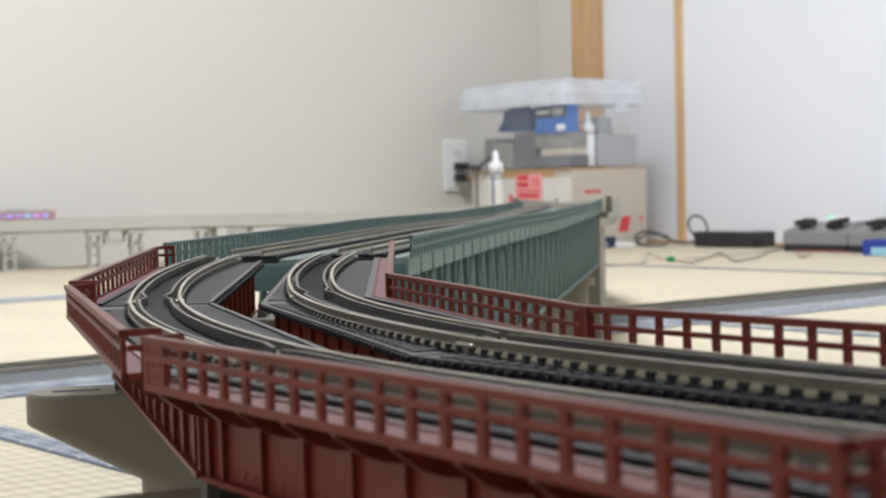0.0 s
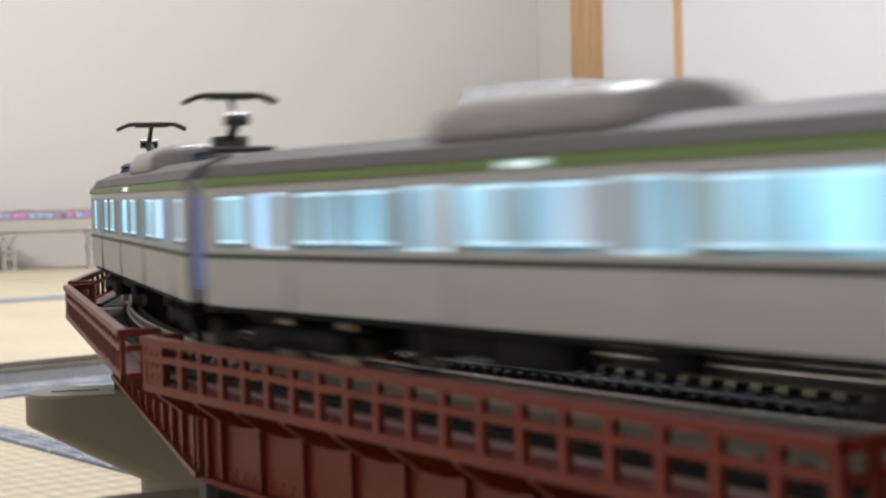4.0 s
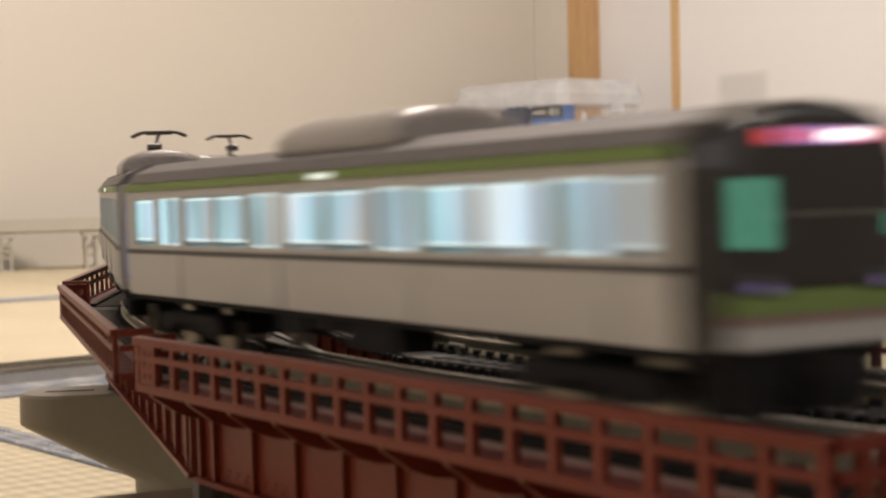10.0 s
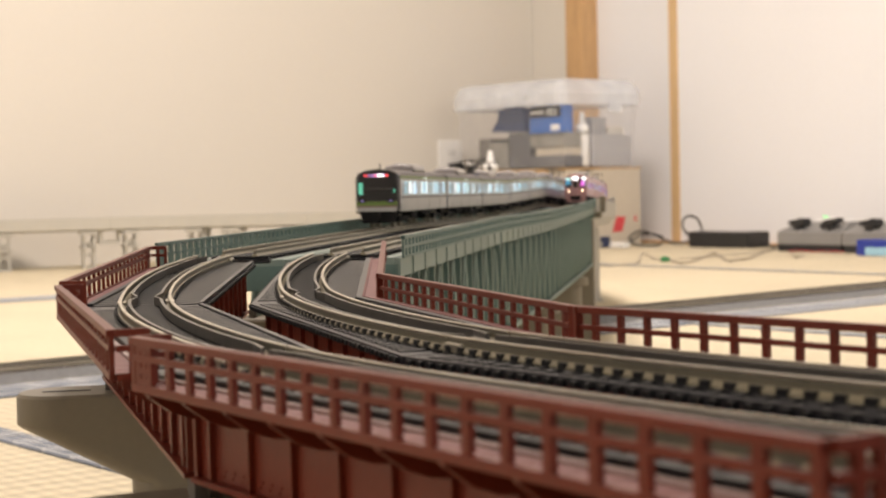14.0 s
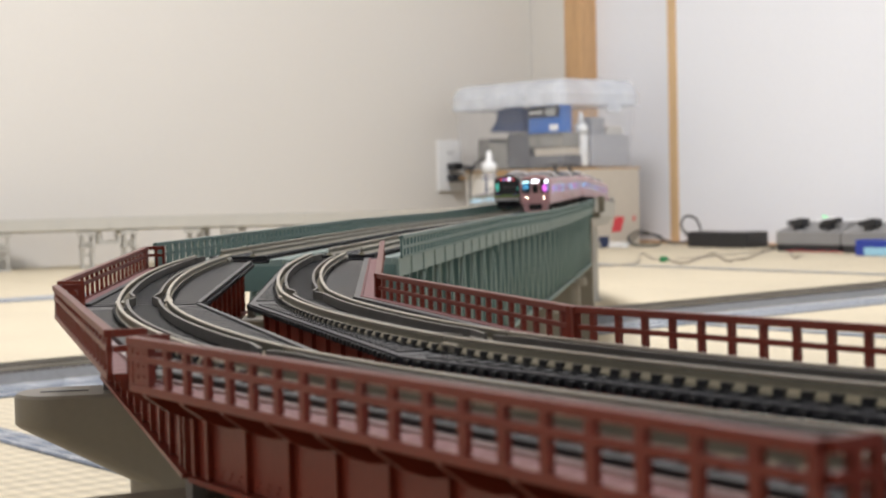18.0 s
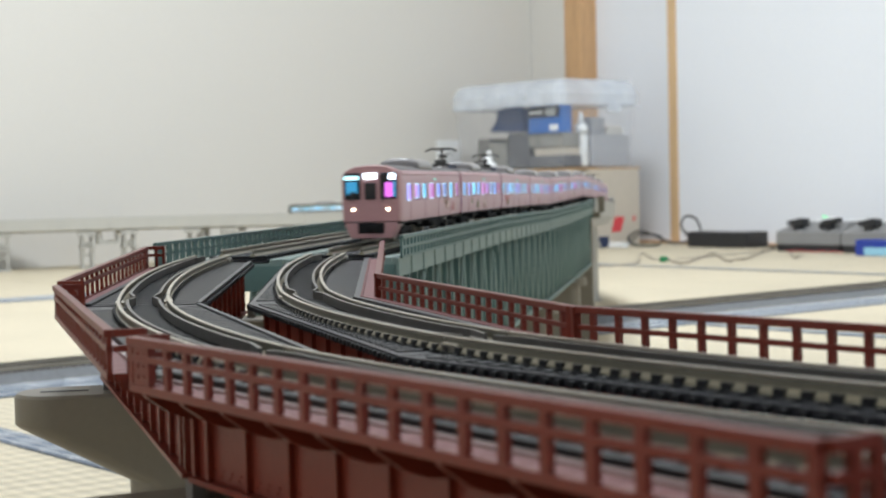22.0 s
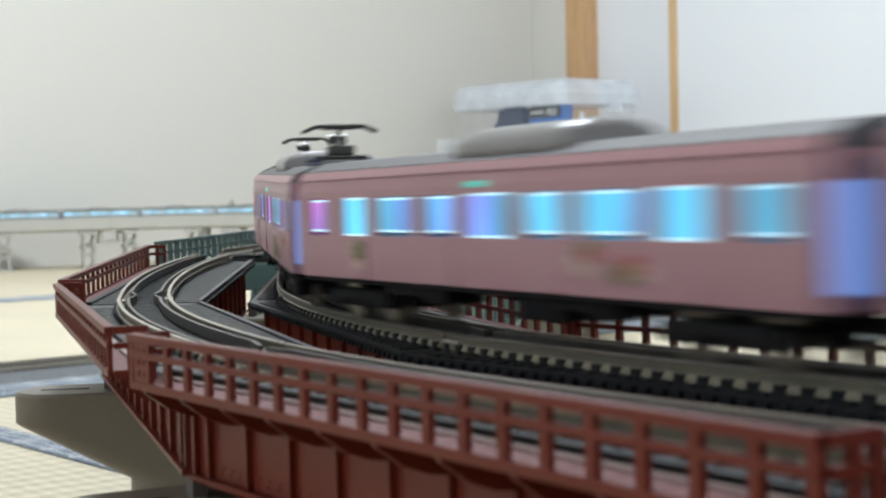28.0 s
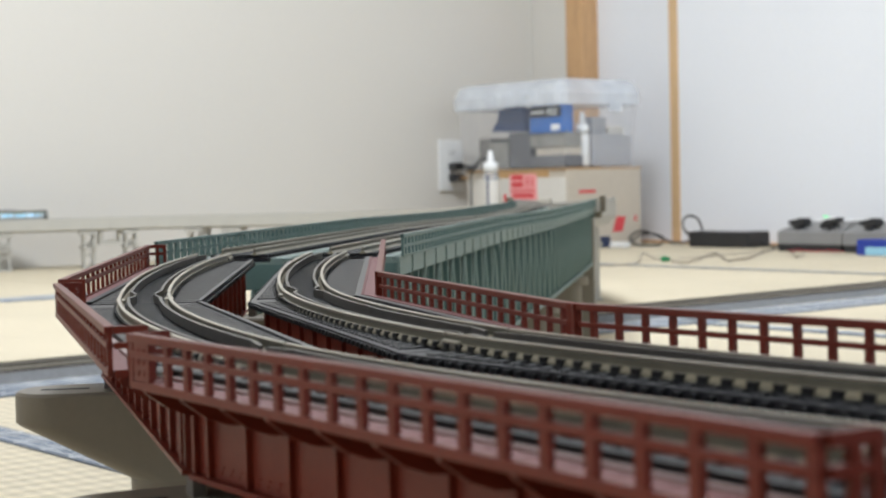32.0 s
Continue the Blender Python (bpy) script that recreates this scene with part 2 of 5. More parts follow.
RUN = {OUTER: run_of(OUTER), INNER: run_of(INNER)}


def run_at(s, off):
    return float(np.interp(s, TRACK_S, RUN[off]))


def s_at(run, off):
    return float(np.interp(run, RUN[off], TRACK_S))


def swept(profile, s0, s1, off, step=0.006, closed=True):
    """A bar of the outline (x to the right, z up from the rail heads), swept along the line."""
    bm = bmesh.new()
    n = max(1, int(round((s1 - s0) / step)))
    rings = []
    for i in range(n + 1):
        s = s0 + (s1 - s0) * i / n
        rings.append([bm.verts.new(on_line(s, off + x, z)[0]) for x, z in profile])
    k = len(profile)
    for r0, r1 in zip(rings, rings[1:]):
        for j in range(k):
            bm.faces.new((r0[j], r0[(j + 1) % k], r1[(j + 1) % k], r1[j]))
    bm.faces.new(rings[0][::-1])
    bm.faces.new(rings[-1])
    bmesh.ops.recalc_face_normals(bm, faces=bm.faces)
    return bm


def rect(x0, x1, z0, z1):
    return [(x0, z0), (x1, z0), (x1, z1), (x0, z1)]


# ---- the room ----
TATAMI = shader("tatami_straw", (0.595, 0.52, 0.378), 0.75, vary=0.13, grain=300, coarse=4, bump=0.0011, island=0.15, weave=20.0)
CLOTH = shader("tatami_border_cloth", (0.16, 0.185, 0.225), 0.9, vary=0.15, grain=900, coarse=20)
THREAD = shader("border_white_thread", (0.62, 0.63, 0.64), 0.9, vary=0.1, grain=900)
UNDERSIDE = shader("bearing_plastic", (0.10, 0.085, 0.07), 0.6, vary=0.1, grain=700)
CEILING = shader("ceiling_board", (0.62, 0.54, 0.42), 0.8, vary=0.1, grain=60, coarse=4)


def structure(name, bm, material, label, category):
    return tagged(new(name, mesh_of(name, bm, material)), label, category, kind="structure")


# walls in the room's own axes: x along U from the corner (negative into the room), y along -V (positive behind the plaster wall)
ROOM = pose(*CORNER, 0, 0, TURN)


def room_box(name, x0, x1, y0, y1, z0, z1, material, label, category, bevel=0.0):
    ob = structure(name, box(x0, x1, y0, y1, z0, z1, bevel), material, label, category)
    ob.matrix_basis = ROOM
    return ob


POST_B0, POST_B1 = 0.072, 0.126
room_box("floor", -ROOM_U, 0.1, -ROOM_V, 0.15, -0.08, -0.056, PINE, "bare wooden floor boards under the tatami", "floor")
BACK = 0.044
room_box("wall_plaster", -ROOM_U, 0.12, BACK, BACK + 0.1, -0.056, ROOM_H, PLASTER, "cream plastered wall of a tatami room", "wall")
room_box("wall_return", 0.0, 0.12, -POST_B0, BACK - 0.001, -0.056, ROOM_H, PLASTER, "narrow cream plaster strip beside a wooden post", "wall")
for b0, b1, z0, z1 in ((-0.15, 1.0, -0.056, ROOM_H), (3.2, ROOM_V + 0.1, -0.056, ROOM_H), (1.0, 3.2, -0.056, 0.4), (1.0, 3.2, 2.1, ROOM_H)):
    room_box("wall_side", -ROOM_U - 0.1, -ROOM_U, -b1, -b0, z0, z1, PLASTER, "cream plastered wall around an unseen light opening", "wall")
WIN_A0, WIN_A1, WIN_Z0, WIN_Z1 = 0.3, 2.7, 0.4, 2.1
for a0, a1, z0, z1 in ((-0.12, WIN_A0, -0.056, ROOM_H), (WIN_A1, ROOM_U, -0.056, ROOM_H), (WIN_A0, WIN_A1, -0.056, WIN_Z0), (WIN_A0, WIN_A1, WIN_Z1, ROOM_H)):
    room_box("wall_window", -a1, -a0, -ROOM_V - 0.1, -ROOM_V, z0, z1, PLASTER, "cream plastered wall around an unseen light opening", "wall")
room_box("ceiling", -ROOM_U - 0.1, 0.12, -ROOM_V - 0.1, 0.15, ROOM_H, ROOM_H + 0.05, CEILING, "wooden board ceiling", "ceiling")
post = room_box("corner_post", -0.006, 0.12, -POST_B1, -POST_B0, -0.056, ROOM_H, PINE, "smooth pine post between plaster and sliding doors", "post", 0.003)
room_box("door_sill", -0.02, 0.12, -ROOM_V, -POST_B1, -0.056, 0.004, PINE, "pine sill under the sliding doors", "sill")
room_box("door_lintel", -0.02, 0.12, -ROOM_V, -POST_B1, 1.9, ROOM_H, PLASTER, "plaster above the sliding doors", "wall")
STRIP_B = 0.372
for n, (b0, b1, x0) in enumerate([(POST_B1, STRIP_B + 0.02, 0.035), (STRIP_B, STRIP_B + 0.9, 0.0), (STRIP_B + 0.88, STRIP_B + 1.78, 0.035), (STRIP_B + 1.76, ROOM_V, 0.0)]):
    door = tagged(new("sliding_door"), "white papered sliding door with a thin pine edge", "sliding door", "sliding doors", "structure")
    door.matrix_basis = ROOM
    part("door_panel", box(x0 + 0.004, x0 + 0.026, -b1 + 0.022, -b0 - (0.022 if n else 0), 0.004, 1.9), DOOR_PAPER, door, "white door paper")
    if n:
        part("door_edge", box(x0, x0 + 0.03, -b0 - 0.022, -b0, 0.004, 1.9, 0.002), PINE_PALE, door, "pale pine edge strip")
    part("door_edge", box(x0, x0 + 0.03, -b1, -b1 + 0.022, 0.004, 1.9, 0.002), PINE_PALE, door, "pale pine edge strip")
# Shade and cord are added around the unseen overhead lamp
lampshade = thing("unseen_pendant_lamp", "unseen round white pendant lamp added over the tatami", "pendant lamp")
lampshade.matrix_basis = Matrix.Translation(room(*LAMP, LAMP_Z))
part("lamp_shade", lathe([(0.05, 0.0), (0.28, 0.005), (0.3, 0.04), (0.12, 0.14)], 32), DOOR_PAPER, lampshade)
part("cord", tube([(0, 0, 0.14), (0, 0, ROOM_H - LAMP_Z)], 0.006), PLASTER, lampshade, "pale lamp cord")


def tatami(a0, a1, b0, b1, along_u=True, sides=(0, 1), w=0.03, extra=False):
    """A straw mat with a patterned border on its long sides; a runs back along the plaster wall, b along the doors."""
    m = tagged(new("tatami_mat"), "straw tatami mat with a blue-grey patterned cloth border", "tatami mat", "tatami mats", "structure")
    m.matrix_basis = ROOM
    g = 0.0018
    part("straw", box(-a1 + g, -a0 - g, -b1 + g, -b0 - g, -0.056, 0.0, 0.002), TATAMI, m)
    edges = [(-a1 + g, -a0 - g, -b0 - g - w, -b0 - g), (-a1 + g, -a0 - g, -b1 + g, -b1 + g + w)] if along_u else \
            [(-a0 - g - w, -a0 - g, -b1 + g, -b0 - g), (-a1 + g, -a1 + g + w, -b1 + g, -b0 - g)]
    edges = [(along_u, edges[i]) for i in sides] + ([(True, (-a1 + g, -a0 - g, -b0 - g - 0.026, -b0 - g))] if extra else [])
    for lengthwise, (x0, x1, y0, y1) in edges:
        e = part("border", box(x0, x1, y0, y1, 0.0, 0.0013, 0.0005), CLOTH, m, "blue-grey cloth border with a white woven pattern")
        bm = bmesh.new()
        length = (x1 - x0) if lengthwise else (y1 - y0)
        for i in range(int(length / 0.034)):
            c = 0.017 + i * 0.034
            for q0, q1, r0, r1 in ((-0.0165, 0.0165, 0.0045, 0.0056), (-0.0165, 0.0165, 0.0145, 0.0152), (-0.0165, 0.0165, 0.024, 0.0252), (-0.0012, 0.0012, 0.0003, 0.0297), (-0.0088, -0.0082, 0.0056, 0.024), (0.0082, 0.0088, 0.0056, 0.024)):
                k = ((y1 - y0) if lengthwise else (x1 - x0)) / 0.03
                r0, r1 = r0 * k, r1 * k
                if lengthwise:
                    add_box(bm, x0 + c + q0, x0 + c + q1, y0 + r0, y0 + r1, 0.0013, 0.0016)
                else:
                    add_box(bm, x0 + r0, x0 + r1, y0 + c + q0, y0 + c + q1, 0.0013, 0.0016)
        part("woven_pattern", bm, THREAD, e, "white woven pattern")
    return m


MW, ML, ROW = 0.75, 1.5, 1.634
tatami(0, 0.66, MW, ROW, False, (1,), 0.0055)
tatami(0, 0.66, -BACK, MW, False, ())
for a0 in (0.66, 2.16):
    tatami(a0, min(a0 + ML, ROOM_U), MW, ROW)
for a0, a1 in ((0.66, 1.41), (1.41, 2.91), (2.91, ROOM_U)):
    tatami(a0, a1, -BACK, MW, True, (1,))
for a0 in (-0.18, 0.57, 1.32, 2.07, 2.82):
    tatami(max(a0, 0), min(a0 + MW, ROOM_U), ROW, ROW + 1.5, False, (0,), 0.021, True)
    tatami(max(a0, 0), min(a0 + MW, ROOM_U), ROW + 1.5, ROOM_V, False, (0,))


# ---- bridges ----
RED_HALF = 0.0577


def frame_at(s0, s1, off):
    """The pose of a span: origin at its middle on the rail heads, y along its chord, x to the right."""
    p0, p1 = on_line(s0, off)[0], on_line(s1, off)[0]
    y = (p1 - p0).normalized()
    x = y.cross(Vector((0, 0, 1))).normalized()
    z = x.cross(y)
    m = Matrix((x, y, z)).transposed().to_4x4()
    return Matrix.Translation((p0 + p1) / 2) @ m, (p1 - p0).length


def world_part(name, bm, material, parent, label="", smooth=False):
    bm.transform(parent.matrix_basis.inverted())
    return part(name, bm, material, parent, label, smooth)


RAIL_SHAPE = [(-0.00028, -0.0004), (0.00028, -0.0004), (0.00034, -0.0003), (0.00034, -0.00008), (0.00026, 0), (-0.00026, 0), (-0.00034, -0.00008), (-0.00034, -0.0003)]
RAIL_BODY = [(-0.00028, -0.00128), (0.00028, -0.00128), (0.00028, -0.0004), (-0.00028, -0.0004)]
RAIL_FOOT = [(-0.0009, -0.0021), (0.0009, -0.0021), (0.0009, -0.0018), (0.00030, -0.00128), (-0.00030, -0.00128), (-0.0009, -0.0018)]
CLIP_MESH = mesh_of("rail_clip", box(-0.00025, 0.00025, -0.0008, 0.0008, -0.0022, -0.0013), SLEEPER)
JOINER_MESH = mesh_of("rail_joiner", box(-0.0009, 0.0009, -0.0026, 0.0026, -0.0021, -0.0009, 0.0002), RAIL)
SHORT_SLEEPER = mesh_of("sleeper", box(-0.0062, 0.0062, -0.00095, 0.00095, -0.0030, -0.0021), SLEEPER)
SLEEPER_MESH = mesh_of("sleeper", box(-0.0088, 0.0088, -0.00095, 0.00095, -0.0030, -0.0019, 0.0001), SLEEPER)


def lay_track(owner, s0, s1, off, guard, pitch=0.0039):
    inv = owner.matrix_basis.inverted()
    for side in (-1, 1):
        g = 0.0003
        world_part("rail", swept([(x + side * 0.00485, z) for x, z in RAIL_SHAPE], s0 + g, s1 - g, off), RAIL, owner, "brown-grey nickel rail head")
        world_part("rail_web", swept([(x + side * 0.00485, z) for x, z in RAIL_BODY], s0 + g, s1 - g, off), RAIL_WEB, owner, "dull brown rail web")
        world_part("rail_foot", swept([(x + side * 0.00485, z) for x, z in RAIL_FOOT], s0 + g, s1 - g, off), RAIL_BASE, owner, "nickel rail foot, paler to stand for its glint")
        if guard:
            bm = bmesh.new()
            n = 16
            rings = []
            for i in range(n + 1):
                f = i / n
                s = s0 + 0.0015 + (s1 - s0 - 0.003) * f
                pinch = max(0.0, 1 - min(f, 1 - f) / 0.06)
                x = side * (0.0031 - 0.0012 * pinch)
                rings.append([bm.verts.new(on_line(s, off + x + dx, dz)[0]) for dx, dz in rect(-0.00028, 0.00028, -0.0019, -0.00025)])
            for r0, r1 in zip(rings, rings[1:]):
                for j in range(4):
                    bm.faces.new((r0[j], r0[(j + 1) % 4], r1[(j + 1) % 4], r1[j]))
            bm.faces.new(rings[0][::-1])
            bm.faces.new(rings[-1])
            bmesh.ops.recalc_face_normals(bm, faces=bm.faces)
            world_part("guard_rail", bm, RAIL_DARK, owner, "dark brown guard rail with bent ends")
    n = int((s1 - s0) / pitch)
    for side in (-1, 1):
        p, h = on_line(s1 - 0.003, off)
        ob = part("rail_joiner", JOINER_MESH, None, owner, "pale metal rail joiner")
        ob.matrix_basis = inv @ Matrix.Translation(p) @ Matrix.Rotation(-h, 4, "Z") @ Matrix.Translation((side * 0.00485, 0, 0))
    if guard:
        for i in range(n):
            p, h = on_line(s0 + (i + 0.5) * (s1 - s0) / n, off)
            for x in (-0.00565, 0.00565):
                ob = part("rail_clip", CLIP_MESH, None, owner)
                ob.matrix_basis = inv @ Matrix.Translation(p) @ Matrix.Rotation(-h, 4, "Z") @ Matrix.Translation((x, 0, 0))
    for i in range(n):
        p, h = on_line(s0 + (i + 0.5) * (s1 - s0) / n, off)
        ob = part("sleeper", SHORT_SLEEPER if guard else SLEEPER_MESH, None, owner)
        ob.matrix_basis = inv @ Matrix.Translation(p) @ Matrix.Rotation(-h, 4, "Z")


def railing(owner, x, half, panels, top, height, material, post_w, end_plate=True, deep=0.00034, middle=(0.585, 0.46), t=0.0004, foot=0.0006, mid=0.0):
    """A model handrail: flat posts and three rails in one plane, along the span's y."""
    pm = None
    for i in range(panels + 1):
        y = -half + 2 * half * i / panels
        if pm is None:
            pm = mesh_of("post", box(-deep, deep, -post_w / 2, post_w / 2, top - height + 0.0002, top - 0.0002), material)
        ob = part("post", pm, None, owner)
        ob.location = (x, mid + min(max(y, -half + post_w / 2), half - post_w / 2), 0)
    for z0, z1, name in ((top - 0.0010, top, "top_rail"), (top - height * middle[0], top - height * middle[1], "middle_rail"), (top - height, top - height + foot, "bottom_rail")):
        w = t * (1.7 if name == "top_rail" else 1.05)
        part(name, box(x - w, x + w, mid - half, mid + half, z0, z1, 0.00012), material, owner)
    if end_plate:
        y0, y1 = half - 2 * half / panels, half - post_w
        plate = part("end_plate", box(x - t * 0.6, x + t * 0.6, y0, y1, top - height + 0.0008, top - 0.0010), material, owner)
        for q in range(3):
            for k in (0.3, 0.7):
                c, z = y0 + (y1 - y0) * k, top - height * (0.30 + 0.20 * q)
                part("raised_square", box(x - t * 0.9, x + t * 0.9, c - 0.0005, c + 0.0005, z - 0.0003, z + 0.0003), material, plate)


def red_span(s0, s1, off, side):
    m, length = frame_at(s0, s1, off)
    b = thing("girder_bridge_span", "brick-red plastic model girder span with one walkway and handrail", "model bridge", "red girder spans")
    b.matrix_basis = m
    half = RED_HALF
    xr = side * (0.0178 if side < 0 else 0.0152)
    sag = MID_R * (1 - math.cos(radians(7.5)))
    if side < 0:
        half = 0.0590
        railing(b, xr, half, 20, 0.0030, 0.00675, RED, 0.00115, True, middle=(0.437, 0.319), foot=0.0010)
    else:
        railing(b, xr, half, 20, 0.0030, 0.00575, RED, 0.0010, False)
    if side > 0:
        for y in (-half + 0.0006, half - 0.0006):
            part("end_post", box(xr - 0.0006, xr + 0.0006, y - 0.0006, y + 0.0006, -0.0027, 0.0030), RED, b)
    # short returns of the handrail towards the track at both ends
    for y in (-half, half) if side < 0 else ():
        for z0, z1 in ((0.0020, 0.0030), (0.00005, 0.00085), (-0.00375, -0.00275)):
            part("railing_return", box(*sorted((xr - side * 0.0005, xr - side * 0.0046)), y - 0.0004, y + 0.0004, z0, z1), RED, b)
        for d in (0.0022, 0.0042):
            part("post", box(*sorted((xr - side * d, xr - side * (d + 0.0008))), y - 0.00045, y + 0.00045, -0.0034, 0.0029), RED, b)
    # deck under the track, following the curve
    fl = length / 2
    d0, d1 = (-0.0128, 0.0112) if side < 0 else (-0.0116, 0.0112)
    skew = math.tan(radians(7.5))
    part("deck_plate", prism([(d0, -fl + 0.0002 + d0 * skew), (d1, -fl + 0.0002 + d1 * skew), (d1, fl - 0.0002 - d1 * skew), (d0, fl - 0.0002 - d0 * skew)], -0.0036, -0.0025, "z"), SLATE, b, "dark slate-grey deck plate with straight edges")
    lay_track(b, s0, s1, off, True)
    open_x = d1 if side < 0 else d0
    hl = fl - abs(open_x) * skew - 0.001 if side < 0 else fl + abs(open_x) * skew - 0.001
    tooth = mesh_of("sleeper_end", box(*sorted((open_x - math.copysign(0.0006, open_x), open_x + math.copysign(0.0007, open_x))), -0.00055, 0.00055, -0.0036, -0.0028), SLEEPER)
    for i in range(44):
        part("sleeper_end", tooth, None, b).location = (0, -hl + (i + 0.5) * 2 * hl / 44, 0)
    if side < 0:
        part("edge_strip", box(*sorted((open_x, open_x - math.copysign(0.0009, open_x))), -hl, hl, -0.0025, -0.0019), SLATE, b)
    ridge = mesh_of("deck_ridge", box(min(d0, d1) + 0.001, max(d0, d1) - 0.001, -0.0011, 0.0011, -0.0025, -0.00226), DECK_SLAB)
    rl = fl - 0.0135 * skew - 0.001
    for i in range(30):
        part("deck_ridge", ridge, None, b).location = (0, -rl + (i + 0.5) * 2 * rl / 30, 0)
    # a raised lip beside the deck on the walkway side
    lip = d0 if side < 0 else d1
    part("deck_lip", box(*sorted((lip - side * 0.0012, lip + side * 0.0002)), -half, half, -0.0042, -0.0018 if side < 0 else -0.0017, 0.0002), SLEEPER if side < 0 else SLATE, b)
    tread = -0.0030 if side < 0 else -0.0020
    part("kerb", box(*sorted((lip + side * 0.0002, lip + side * (0.0011 if side < 0 else 0.0006))), -half, half, tread - 0.0006, tread + 0.0004), PALE_KERB if side < 0 else RED_DECK, b, "upright kerb beside the walkway")
    # walkway plates
    n = 20
    x0, x1 = sorted((lip + side * (0.0011 if side < 0 else 0.0006), xr - side * 0.0004))
    pm = mesh_of("walkway_plate", box(x0, x1, -half / n + 0.00015, half / n - 0.00015, tread - 0.0007, tread, 0.0001), RED_DECK)
    for i in range(n):
        ob = part("walkway_plate", pm, None, b)
        ob.location = (0, -half + (2 * i + 1) * half / n, 0)
    # brackets under the walkway
    z = tread - 0.0008
    pr = [(side * 0.0082, z), (xr - side * 0.0008, z), (xr - side * 0.0012, -0.0046), (side * 0.0138, -0.0067), (side * 0.0112, -0.0077), (side * 0.0082, -0.0081)]
    bk = mesh_of("bracket", prism(pr, -0.0005, 0.0005), RED)
    for i in range(11):
        part("bracket", bk, None, b).location = (0, -0.0576 + i * 0.01152, 0)
    part("walkway_fascia", box(*sorted((xr - side * 0.0012, xr - side * 0.0020)), -half, half, z - 0.0005, z + 0.0001), RED, b)
    # two plate girders with ribs
    full = length / 2
    for g in (-1, 1):
        x = g * 0.0078
        half = full - (0.0002 if g < 0 else 0.0013)
        part("girder_web", box(x - 0.0003, x + 0.0003, -half, half, -0.0158, -0.0037), RED, b)
        part("girder_flange", box(x - 0.0016, x + 0.0016, -half, half, -0.0166, -0.0159, 0.0001), RED, b)
        rib = mesh_of("girder_rib", box(-0.0011, 0.0011, -0.0004, 0.0004, -0.0158, -0.0037), RED)
        for y in [-half + 0.0006, half - 0.0006] + [-0.0576 + i * 0.01152 for i in range(11)]:
            part("girder_rib", rib, None, b).location = (x, y, 0)
    half = full - 0.0014
    rv = bmesh.new()
    for g in (-1, 1):
        for i in range(46):
            for z in (-0.0150, -0.0143):
                y = -half + 0.002 + i * (2 * half - 0.004) / 45 + (0.0006 if z < -0.0147 else 0)
                bmesh.ops.create_icosphere(rv, subdivisions=1, radius=0.00022, matrix=Matrix.Translation((g * 0.0081, y, z)))
    part("rivets", rv, RED, b)
    for i in range(6):
        y = -half + 0.01 + i * (2 * half - 0.02) / 5
        part("cross_frame", box(-0.0075, 0.0075, y - 0.0004, y + 0.0004, -0.013, -0.0045), RED, b)
    return b


JOINT = radians(15) * MID_R
for j in range(4):
    red_span(j * JOINT, (j + 1) * JOINT, OUTER, -1)
    red_span(j * JOINT, (j + 1) * JOINT, INNER, 1)


